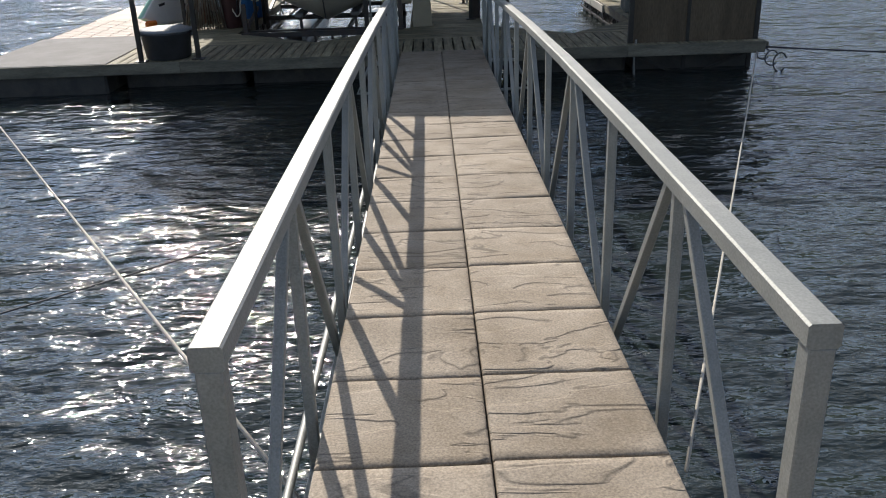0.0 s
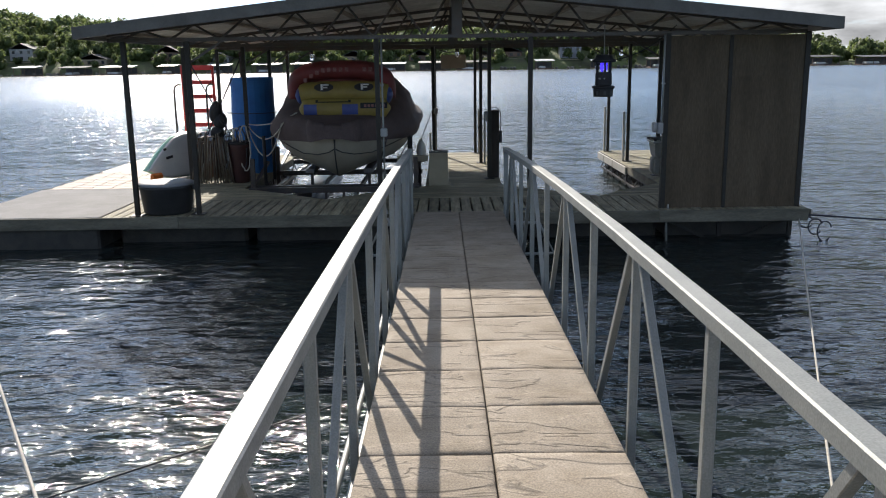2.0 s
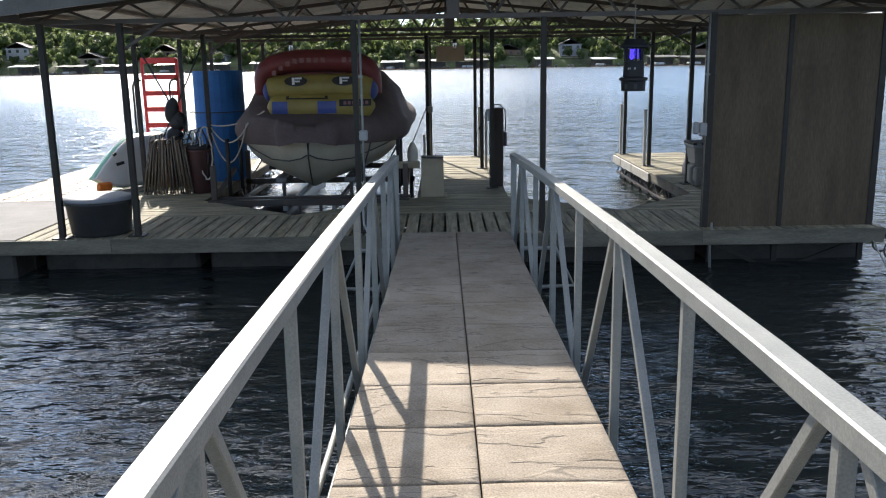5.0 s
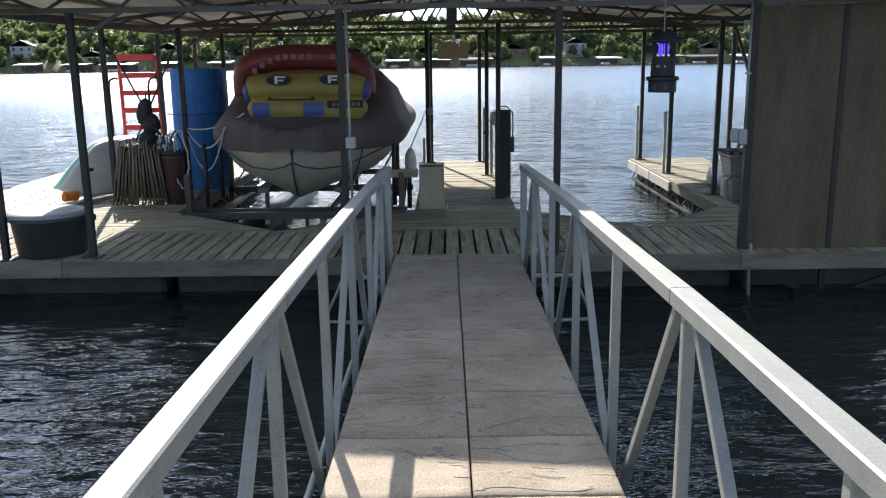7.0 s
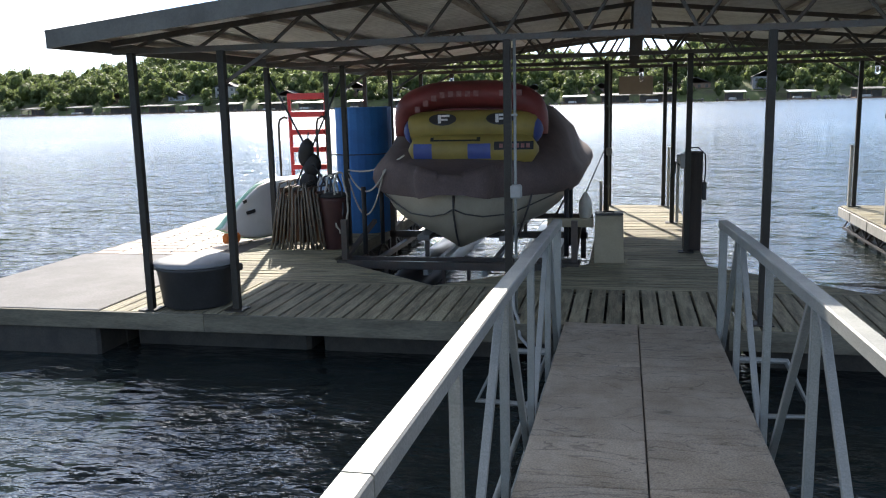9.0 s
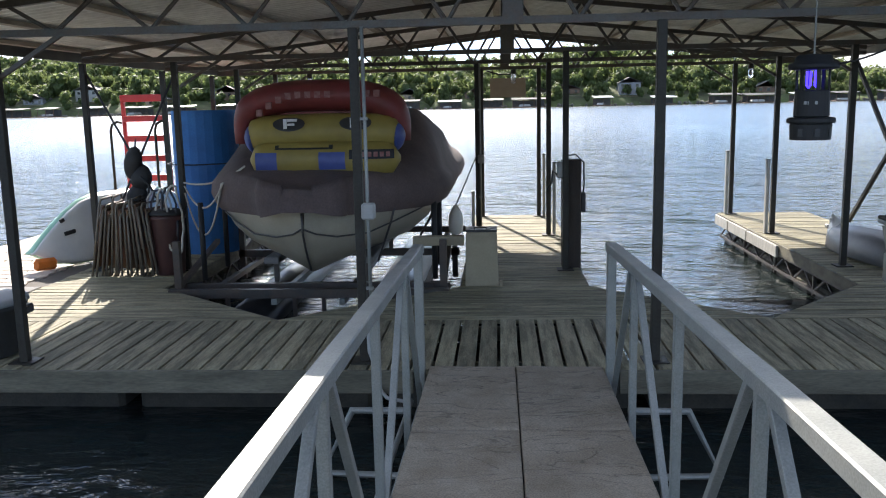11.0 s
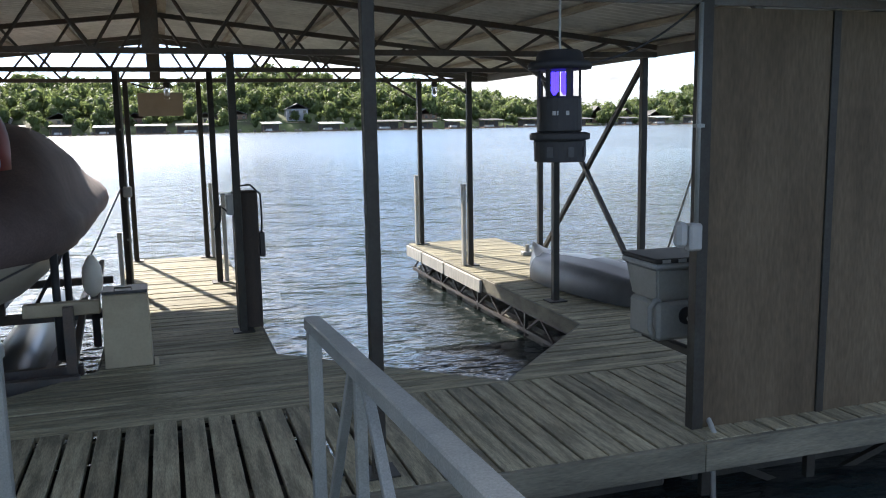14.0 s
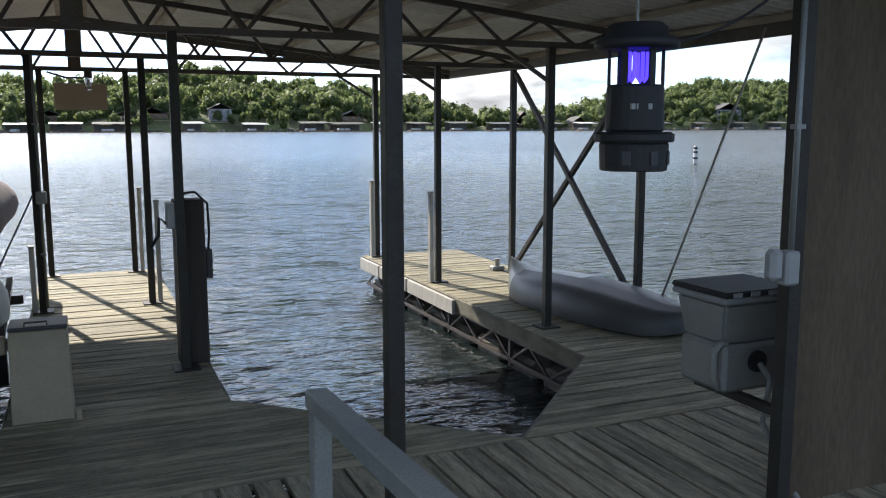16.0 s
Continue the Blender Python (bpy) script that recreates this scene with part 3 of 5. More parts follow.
slope = -math.degrees(math.atan(0.033))
joints = [11.44, 10.14, 8.72] + [8.1 - 0.5985 * k for k in range(18)]
for k, (y1, y0) in enumerate(zip(joints, joints[1:])):
    for sx in (-1, 1):
        ob = new("paver", paver(k * 2 + sx, y1 - y0))
        ob.parent = gangway
        yc = (y0 + y1) / 2 + (0.012 if sx > 0 and k > 0 else 0)
        ob.matrix_basis = pose(sx * 0.3055, yc - 11.4, deck_z(yc), slope, 0, 0)

pan = bmesh.new()
bar((0, G0, deck_z(G0) - 0.056), (0, 11.42, deck_z(11.42) - 0.056), 1.2, 0.02, pan)
part("deck_pan", pan, M_FLOAT, gangway, "dark sheet under the pavers")

# shore landing behind the gangway
landing = box(-9, 6, -9, -1.9, -8.5, deck_z(-2) - 0.05, 0.05)
solo("pavement", landing, M_TILE, "plain concrete landing at the shore end of the gangway", "landing", kind="structure")

# ---- dock ----
FRONT, SEAM, BACK = 11.42, 12.83, 19.72
APEX1, APEX2 = (-2.07, 12.84), (2.21, 12.84)
S1L, S1R, S2L, S2R = -3.62, -0.5, 0.785, 3.46
VY = 14.17
LEFT, RIGHT = -7.05, 4.86
MAIN_L = -5.0


def slip_span(y, left, right, apex):
    """The slip's open width at a row."""
    if y >= VY:
        return left, right
    f = max(0.0, (y - apex[1]) / (VY - apex[1]))
    return apex[0] + (left - apex[0]) * f, apex[0] + (right - apex[0]) * f


dock = thing("floor_dock", (0, 15, 0), "weathered grey timber boat dock with two slips", "dock", kind="structure")


def plank(name, corners, mat, parent, th=0.038, jitter=0.0):
    bm = slab(corners, -th + jitter, jitter, 0.004)
    return part(name, bm, mat, parent)


rng = random.Random(4)
x = -5.0
while x < RIGHT - 0.02:
    near = abs(x) < 0.95
    pitch = 0.152 if not near else 0.158
    w = pitch - (0.015 if not near else 0.026)
    plank("plank", [(x, FRONT), (min(x + w, RIGHT), FRONT), (min(x + w, RIGHT), SEAM - 0.012), (x, SEAM - 0.012)], M_PLANK_Y, dock, jitter=rng.uniform(-0.003, 0.003))
    x += pitch
y = SEAM
PITCH = 0.148
while y < BACK - 0.05:
    y1 = min(y + PITCH - rng.uniform(0.011, 0.019), BACK)
    a0, b0 = slip_span(y, S1L, S1R, APEX1), slip_span(y, S2L, S2R, APEX2)
    a1, b1 = slip_span(y1, S1L, S1R, APEX1), slip_span(y1, S2L, S2R, APEX2)
    for l0, l1, r0, r1 in ((MAIN_L, MAIN_L, a0[0], a1[0]), (a0[1], a1[1], b0[0], b1[0]), (b0[1], b1[1], RIGHT, RIGHT)):
        plank("plank", [(l0, y), (r0, y), (r1, y1), (l1, y1)], M_PLANK_X, dock, jitter=rng.uniform(-0.003, 0.003))
    y += PITCH
# beams along the edges
FASC = [((-7.1, FRONT - 0.02), (-0.72, FRONT - 0.02)), ((-0.7, FRONT + 0.03), (0.7, FRONT + 0.03)), ((0.72, FRONT - 0.02), (RIGHT, FRONT - 0.02))]
for a, b in FASC:
    n = max(1, round((b[0] - a[0]) / 2.6))
    for i in range(n):
        xa, xb = a[0] + (b[0] - a[0]) * i / n, a[0] + (b[0] - a[0]) * (i + 1) / n
        part("fascia", bar((xa, a[1], -0.085), (xb - 0.004, a[1], -0.085), 0.04, 0.165, bevel=0.004), M_FASCIA, dock)
EDGES = [((S1L, BACK), (S1L, VY)), ((S1L, VY), APEX1), (APEX1, (S1R, VY)), ((S1R, VY), (S1R, BACK)), ((S2L, BACK), (S2L, VY)), ((S2L, VY), APEX2), (APEX2, (S2R, VY)), ((S2R, VY), (S2R, BACK)),
         ((MAIN_L, BACK), (S1L, BACK)), ((S1R, BACK), (S2L, BACK)), ((S2R, BACK), (RIGHT, BACK)), ((RIGHT, BACK), (RIGHT, FRONT))]
for a, b in EDGES:
    part("edge_board", bar((*a, -0.075), (*b, -0.075), 0.035, 0.14, bevel=0.004), M_FASCIA, dock)
# joists and floats below
for yy in (FRONT + 0.3, SEAM - 0.1):
    part("joist", bar((MAIN_L, yy, -0.1), (RIGHT, yy, -0.1), 0.045, 0.12), M_FASCIA, dock)
for xx in (-4.8, -3.75, -0.38, 0.66, 3.62, 4.72):
    part("joist", bar((xx, SEAM, -0.1), (xx, BACK, -0.1), 0.045, 0.12), M_FASCIA, dock)
for xa, xb, ya, yb in [(-6.9 + 1.98 * k, -5.05 + 1.98 * k, FRONT + 0.45, SEAM - 0.1) for k in range(6)]:
    part("float", box(xa, xb, ya, yb, WATER - 0.25, -0.17, 0.04), M_FLOAT, dock)
M_FLOAT_PALE = material("stained_grey_float", (0.2, 0.185, 0.15), 0.75, 0, (0.07, 0.065, 0.055), 5, (1, 1, 2), contrast=(0.4, 0.6), grain=0.25, spread=0.15)
for xa, xb in ((-4.88, -3.7), (-0.42, 0.7), (3.52, 4.76)):
    for k in range(8):
        ya = 14.42 + 0.655 * k
        part("float", box(xa, xb, ya, ya + 0.52, WATER - 0.25, -0.3, 0.03), M_FLOAT_PALE, dock, "stained grey float")


# ---- roof ----
R_Y0, R_Y1, R_X, RIDGE, PITCHR = 10.93, 20.35, 4.92, 3.06, 0.108


def roof_z(x):
    return RIDGE - PITCHR * abs(x)


def corrugated(x0, x1, y0, y1, waves, mat, name):
    """Sheet with ribs that run down the slope."""
    bm = bmesh.new()
    prev = None
    n = int((y1 - y0) / 0.033)
    for i in range(n + 1):
        y = y0 + (y1 - y0) * i / n
        h = 0.026 * (1 if i % 4 in (1, 2) else 0)
        row = [bm.verts.new((x, y, roof_z(x) + h)) for x in (x0, x1)] + [bm.verts.new((x, y, roof_z(x) + h + 0.004)) for x in (x0, x1)]
        if prev:
            bm.faces.new((prev[0], row[0], row[1], prev[1]))
            bm.faces.new((prev[2], prev[3], row[3], row[2]))
        prev = row
    bmesh.ops.recalc_face_normals(bm, faces=bm.faces)
    return bm


roof = thing("ceiling_roof", (0, 15.6, 3), "low gable roof of corrugated metal sheets over steel trusses", "roof", kind="structure")
for x0, x1 in ((-R_X, 0.0), (0.0, R_X)):
    part("roof_sheet", corrugated(x0, x1, R_Y0, R_Y1, 0, M_ROOF, "roof_sheet"), M_ROOF, roof)
for sx in (-1, 1):
    for yy in (R_Y0, R_Y1):
        part("gable_trim", bar((0, yy, roof_z(0) - 0.05), (sx * R_X, yy, roof_z(R_X) - 0.05), 0.03, 0.15), M_FASCIA_STEEL, roof)
    part("eave_trim", bar((sx * R_X, R_Y0, roof_z(R_X) - 0.05), (sx * R_X, R_Y1, roof_z(R_X) - 0.05), 0.03, 0.15), M_FASCIA_STEEL, roof)
    for xx in (0.12, 0.95, 1.75, 2.55, 3.35, 4.15, 4.8):
        part("purlin", bar((sx * xx, R_Y0 + 0.03, roof_z(xx) - 0.024), (sx * xx, R_Y1 - 0.03, roof_z(xx) - 0.024), 0.085, 0.04), M_PURLIN, roof)

TRUSS_Y = (11.62, 15.12, 17.52, 19.78)
CHORD = 2.4


def roof_truss(y):
    t = thing("roof_truss", (0, y, CHORD), "dark steel web truss spanning under the roof", "truss", "roof trusses")
    top = lambda x: roof_z(x) - 0.075
    for sx in (-1, 1):
        part("top_chord", bar((0, y, top(0)), (sx * 4.75, y, top(4.75)), 0.05, 0.05), M_TRUSS, t)
        n = 13
        xs = [0.1 + (4.6 - 0.1) * k / n for k in range(n + 1)]
        for k in range(n):
            a, b = xs[k], xs[k + 1]
            za, zb = (CHORD, top(b)) if k % 2 else (top(a), CHORD)
            part("web", tube([(sx * a, y, za), (sx * b, y, zb)], 0.016, 6), M_TRUSS, t)
        part("knee_brace", bar((sx * 3.65, y, 2.1), (sx * 3.15, y, CHORD), 0.03, 0.03), M_TRUSS, t)
    part("bottom_chord", bar((-4.75, y, CHORD), (4.75, y, CHORD), 0.05, 0.05), M_TRUSS, t)
    part("king_post", box(-0.07, 0.07, y - 0.03, y + 0.03, CHORD - 0.02, top(0)), M_TRUSS, t)
    return t


for yy in TRUSS_Y:
    roof_truss(yy)

# ---- steel posts ----


def steel_post(x, y, top=None, w=0.064, base=0.0):
    top = CHORD - 0.02 if top is None else top
    p = thing("steel_post", (x, y, base), "dark painted square steel post holding up the roof", "post", "roof posts")
    part("shaft", bar((x, y, base + 0.008), (x, y, top), w, w, up=(0, 1, 0), bevel=0.004), M_STEEL, p)
    part("base_plate", box(x - 0.09, x + 0.09, y - 0.09, y + 0.09, base, base + 0.012), M_STEEL, p)
    return p


POSTS = [(-4.51, 11.52), (-3.67, 11.6), (-1.1, 11.62), (1.0, 11.62),
         (-4.8, 15.2), (-3.74, 15.2), (3.66, 15.12), (4.7, 15.25),
         (-4.8, 17.52), (-3.74, 17.52), (-0.4, 17.52), (0.58, 17.55), (3.63, 17.5), (4.7, 17.76),
         (-4.8, 19.62), (-3.74, 19.62), (-0.38, 19.62), (0.54, 19.6), (3.62, 19.6), (0.62, 15.02)]
for px, py in POSTS:
    steel_post(px, py)

# ---- plywood wind wall ----
wall = thing("wall_panel", (3.8, 11.62, 0), "dark brown plywood wind wall in a steel frame", "wall", kind="structure")
for a, b in ((2.9, 3.71), (3.75, 4.74)):
    part("panel", box(a, b, 11.6, 11.615, -0.02, 2.36), M_PANEL, wall)
for xx in (2.87, 4.77):
    part("frame_post", bar((xx, 11.62, -0.1), (xx, 11.62, 2.4), 0.07, 0.07, up=(0, 1, 0)), M_STEEL, wall)
part("cover_strip", box(3.705, 3.755, 11.585, 11.6, -0.02, 2.36), M_STEEL, wall)
for a, b in (((2.9, 11.6, -0.14), (3.6, 11.75, -0.5)), ((4.75, 11.6, -0.14), (4.0, 11.75, -0.5))):
    part("under_strut", bar(a, b, 0.04, 0.04), M_STEEL, wall)
for xx in (2.95, 3.7, 4.7):
    part("hanger", box(xx - 0.03, xx + 0.03, 11.6, 11.64, -0.42, -0.14), M_STEEL, wall)
part("sill", box(2.85, 4.95, 11.5, 11.64, -0.14, -0.03, 0.005), M_FASCIA, wall)

# ---- further materials ----
M_HULL = material("cream_gelcoat", (0.36, 0.32, 0.25), 0.3, 0, (0.28, 0.25, 0.195), 1.5, grain=0.05, spec=0.6)
M_STRIPE = material("dark_hull_stripe", (0.05, 0.045, 0.045), 0.35)
M_COVER = material("maroon_boat_cover", (0.125, 0.088, 0.083), 0.85, 0, (0.088, 0.062, 0.058), 2.5, grain=0.15, grain_scale=60, bump=0.01, bump_scale=6)
M_YELLOW = material("yellow_tube_vinyl", (0.32, 0.235, 0.055), 0.55, 0, (0.24, 0.175, 0.045), 3)
M_RED = material("red_tube_vinyl", (0.23, 0.04, 0.04), 0.5, 0, (0.15, 0.03, 0.028), 3)
M_BLUE = material("blue_tube_patch", (0.06, 0.09, 0.3), 0.45, 0, (0.04, 0.06, 0.2), 3)
M_MAROON = material("maroon_print", (0.2, 0.02, 0.025), 0.45)
M_PRINT = material("white_print", (0.75, 0.74, 0.72), 0.5)
M_BLUEMAT = material("blue_foam", (0.03, 0.19, 0.52), 0.6, 0, (0.025, 0.14, 0.4), 2.2, grain=0.08, bump=0.003, bump_scale=18)
M_LADDER = material("red_ladder_plastic", (0.62, 0.03, 0.025), 0.4, 0, (0.5, 0.025, 0.02), 3)
M_BOARD = material("white_board_skin", (0.66, 0.67, 0.64), 0.4, 0, (0.56, 0.57, 0.55), 2)
M_MINT = material("mint_board_rail", (0.32, 0.58, 0.44), 0.4, 0, (0.26, 0.5, 0.38), 3)
M_ORANGE = material("orange_plastic", (0.75, 0.2, 0.03), 0.45)
M_BLACK = material("black_plastic", (0.013, 0.013, 0.015), 0.65, 0, (0.02, 0.02, 0.02), 5, grain=0.1)
M_TUB = material("dark_grey_tub", (0.05, 0.05, 0.052), 0.55, 0, (0.035, 0.035, 0.036), 4, grain=0.12)
M_LID = material("grey_tub_lid", (0.27, 0.28, 0.29), 0.65, 0, (0.21, 0.22, 0.23), 4)
M_GREYMAT = material("grey_rubber_matting", (0.2, 0.195, 0.19), 0.85, 0, (0.155, 0.15, 0.145), 2.5, grain=0.15, grain_scale=50, bump=0.003)
M_TANTILE = material("tan_deck_tile", (0.52, 0.43, 0.36), 0.75, 0, (0.42, 0.34, 0.28), 3, grain=0.1, spread=0.06)
M_TANDECK = material("tan_platform_deck", (0.5, 0.42, 0.34), 0.75, 0, (0.4, 0.33, 0.27), 2, grain=0.1)
M_JOINT = material("dark_tile_joint", (0.1, 0.085, 0.07), 0.9)
M_PILE = material("dark_timber_pile", (0.06, 0.045, 0.035), 0.8, 0, (0.035, 0.028, 0.024), 2, (6, 6, 0.8), grain=0.2, bump=0.004, bump_scale=18)
M_BOX = material("tan_metal_cabinet", (0.33, 0.28, 0.19), 0.6, 0, (0.27, 0.225, 0.15), 2.5, grain=0.06)
M_GREYBOX = material("grey_plastic_box", (0.25, 0.25, 0.23), 0.55, 0, (0.2, 0.2, 0.185), 3, grain=0.06)
M_OUTLET = material("pale_grey_outlet_box", (0.34, 0.34, 0.325), 0.5, 0, (0.27, 0.27, 0.26), 6)
M_PADDING = material("pale_fender_board", (0.5, 0.48, 0.44), 0.7, 0, (0.36, 0.35, 0.32), 4, (4, 4, 1), grain=0.12)
M_FENDER = material("cream_vinyl_fender", (0.72, 0.68, 0.58), 0.4, 0, (0.6, 0.57, 0.49), 4)
M_ROPE = material("pale_rope", (0.5, 0.47, 0.4), 0.85, 0, (0.38, 0.35, 0.3), 30, grain=0.2, grain_scale=200)
M_DARKROPE = material("dark_mooring_cable", (0.05, 0.05, 0.06), 0.7)
M_KAYAK = material("grey_kayak_plastic", (0.1, 0.102, 0.106), 0.4, 0, (0.065, 0.067, 0.07), 2.5, grain=0.06)
M_KWHITE = material("white_kayak_streak", (0.68, 0.67, 0.63), 0.38)
M_SIGN = material("tan_board_sign", (0.34, 0.28, 0.22), 0.7, 0, (0.28, 0.23, 0.18), 4)
M_CHAIR = material("brown_chair_webbing", (0.2, 0.12, 0.08), 0.75, 0, (0.1, 0.06, 0.045), 5, grain=0.15)
M_TUBEALU = material("dull_chair_tube", (0.18, 0.155, 0.12), 0.55, 0.2, (0.11, 0.09, 0.07), 8)
M_BRICKRED = material("dark_red_bin", (0.07, 0.026, 0.023), 0.6, 0, (0.045, 0.018, 0.016), 4)
M_TANK = material("black_lift_tank", (0.025, 0.025, 0.027), 0.3, 0, (0.04, 0.04, 0.04), 3)
M_LIFT = material("dark_lift_steel", (0.045, 0.043, 0.04), 0.5, 0.1, (0.075, 0.052, 0.04), 6, grain=0.15)


def glass_material():
    m = bpy.data.materials.new("clear_jar_glass")
    m.use_nodes = True
    b = m.node_tree.nodes["Principled BSDF"]
    b.inputs["Transmission Weight"].default_value, b.inputs["Roughness"].default_value, b.inputs["IOR"].default_value = 1.0, 0.03, 1.45
    return m


def glow_material(name, colour, strength):
    m = bpy.data.materials.new(name)
    m.use_nodes = True
    b = m.node_tree.nodes["Principled BSDF"]
    b.inputs["Base Color"].default_value = (*colour, 1)
    b.inputs["Emission Color"].default_value, b.inputs["Emission Strength"].default_value = (*colour, 1), strength
    return m


M_GLASS = glass_material()
M_UV = glow_material("violet_blue_lamp_tube", (0.05, 0.03, 1.0), 1.3)


def loft(sections, bm=None, caps=True):
    bm = bm or bmesh.new()
    rings = [[bm.verts.new(p) for p in s] for s in sections]
    for a, b in zip(rings, rings[1:]):
        for k in range(len(a) - 1):
            bm.faces.new((a[k], a[k + 1], b[k + 1], b[k]))
    return bm


def sag(a, b, drop, n=14):
    a, b = Vector(a), Vector(b)
    return [a.lerp(b, k / n) - Vector((0, 0, drop * 4 * (k / n) * (1 - k / n))) for k in range(n + 1)]


# ---- swim platform beside the roofed dock ----
platform = thing("swim_platform", (-6.05, 15.4, 0), "open floating swim platform with grey matting and tan patterned tiles", "platform")
part("grey_mat", box(-7.12, -5.02, FRONT, 14.28, -0.12, 0.005, 0.006), M_GREYMAT, platform, "flat grey rubber matting")
part("tile_bed", box(-7.12, -5.02, 14.29, 16.76, -0.12, -0.012), M_JOINT, platform)
part("back_deck", box(-7.12, -5.02, 16.79, 19.4, -0.12, 0.0, 0.006), M_TANDECK, platform)
part("hull", box(-7.08, -5.06, FRONT + 0.03, 19.36, WATER - 0.2, -0.13, 0.03), M_FLOAT, platform)
me_hex = bpy.data.meshes.new("tile")
bm = bmesh.new()
# a paver with wavy ends, as in interlocking deck tiles
outline = [(-0.165, -0.1), (0.165, -0.1), (0.195, 0.0), (0.165, 0.1), (-0.165, 0.1), (-0.135, 0.0)]
slab(outline, -0.02, 0.004, 0.005, bm)
bm.to_mesh(me_hex)
bm.free()
me_hex.materials.append(M_TANTILE)
for j in range(11):
    for i in range(6):
        x, y = -6.9 + i * 0.35 + (0.0 if j % 2 else 0.03), 14.42 + j * 0.222
        if x < -5.17:
            ob = new("tile", me_hex)
            ob.parent = platform
            ob.location = (x + 6.05, y - 15.4, 0)

# ---- side trusses and floats of the fingers ----
for ex, sgn in ((S1L - 0.03, -1), (S1R + 0.03, 1), (S2L - 0.03, -1), (S2R + 0.03, 1)):
    y0, y1 = (VY - 0.1, BACK - 0.1)
    part("truss_chord", bar((ex, y0, -0.36), (ex, y1, -0.36), 0.035, 0.04), M_LIFT, dock)
    part("truss_chord", bar((ex, y0, -0.16), (ex, y1, -0.16), 0.035, 0.03), M_LIFT, dock)
    n = 8
    for k in range(n):
        a, b = y0 + (y1 - y0) * k / n, y0 + (y1 - y0) * (k + 1) / n
        part("truss_web", bar((ex, a, -0.36), (ex, (a + b) / 2, -0.16), 0.02, 0.02), M_LIFT, dock)
        part("truss_web", bar((ex, (a + b) / 2, -0.16), (ex, b, -0.36), 0.02, 0.02), M_LIFT, dock)
        if k % 2 == 0:
            part("truss_web", bar((ex, a, -0.42), (ex, a, -0.1), 0.035, 0.035), M_LIFT, dock)
for a, b in ((16.6, 17.9), (17.95, 18.9), (18.95, 19.7)):
    part("rub_board", bar((S2R - 0.035, a, -0.1), (S2R - 0.035, b, -0.1), 0.035, 0.15, bevel=0.004), M_PADDING, dock)

# ---- posts' fender boards ----
for x, y, top in ((0.66, 17.6, 1.0), (0.62, 19.55, 1.0), (3.545, 17.5, 1.0), (3.535, 19.55, 1.0), (-0.47, 17.5, 0.62)):
    f = thing("fender_board", (x, y, 0), "pale upright fender board fixed beside a dock post", "fender board", "fender boards")
    part("board", box(x - 0.022, x + 0.022, y - 0.036, y + 0.036, 0.0, top, 0.005), M_PADDING, f)
    part("cap", box(x - 0.026, x + 0.026, y - 0.04, y + 0.04, top, top + 0.02), M_OUTLET, f)

# ---- cross brace on the outer side ----
for a, b in (((4.7, 15.3, 0.1), (4.7, 17.7, 2.33)), ((4.72, 17.7, 0.1), (4.72, 15.3, 2.33))):
    solo("cross_brace", bar(a, b, 0.045, 0.045), M_STEEL, "dark steel brace crossing between two posts", "brace", "cross braces")
for a, b in (((-4.8, 15.24, 2.3), (-3.85, 15.24, 0.4)), ((-3.74, 15.26, 2.3), (-4.7, 15.26, 0.4))):
    solo("rope", tube([a, b], 0.014, 6), M_DARKROPE, "dark tie rope crossing between two posts", "rope", "tie ropes", smooth=True)

# ---- timber pile with sockets ----
pile = thing("timber_pile", (0.7, 15.25, 0), "thick dark square timber pile with electric boxes", "pile")
part("shaft", box(0.595, 0.805, 15.14, 15.36, -0.7, 1.21, 0.012), M_PILE, pile)
part("socket_box", box(0.53, 0.6, 15.02, 15.13, 1.02, 1.2, 0.01), M_OUTLET, pile, "pale grey socket box")
part("switch_box", box(0.81, 0.86, 15.2, 15.32, 0.62, 0.84, 0.008), M_TUB, pile)
part("cable", tube([(0.58, 15.06, 1.18), (0.62, 15.1, 1.26), (0.74, 15.12, 1.27), (0.83, 15.15, 1.18), (0.84, 15.2, 0.95), (0.83, 15.22, 0.8)], 0.009, 8), M_BLACK, pile, "black electric cable", True)
part("cable", tube([(0.54, 15.05, 1.05), (0.48, 15.03, 1.1), (0.47, 15.0, 0.98), (0.42, 15.02, 0.9)], 0.012, 8), M_BLACK, pile, "black electric cable", True)

# ---- conduit poles ----
for x, y, zbox in ((-1.03, 11.56, 1.05), (-0.36, 17.46, 1.02)):
    c = thing("conduit", (x, y, 0), "thin metal conduit with an outlet box strapped to a post", "conduit", "conduits")
    part("pipe", tube([(x, y, 0.05), (x, y, 2.38)], 0.013, 8), M_ALU, c, smooth=True)
    part("outlet_box", box(x - 0.04, x + 0.055, y - 0.06, y + 0.02, zbox + 0.01, zbox + 0.125, 0.012), M_OUTLET, c, "pale weatherproof outlet box")
    for zz in (1.75, 0.55):
        part("strap", box(x - 0.03, x + 0.02, y - 0.016, y + 0.016, zz, zz + 0.02), M_ALU, c)
c = thing("conduit", (2.81, 11.56, 0), "thin metal conduit with an outlet box beside the wind wall", "conduit", "conduits")
part("pipe", tube([(2.815, 11.57, 1.15), (2.815, 11.57, 2.38)], 0.013, 8), M_ALU, c, smooth=True)
part("outlet_box", box(2.75, 2.83, 11.52, 11.6, 1.05, 1.2, 0.012), M_OUTLET, c, "pale weatherproof outlet box")
part("outlet_cover", box(2.68, 2.75, 11.53, 11.6, 1.07, 1.21, 0.02), M_OUTLET, c)
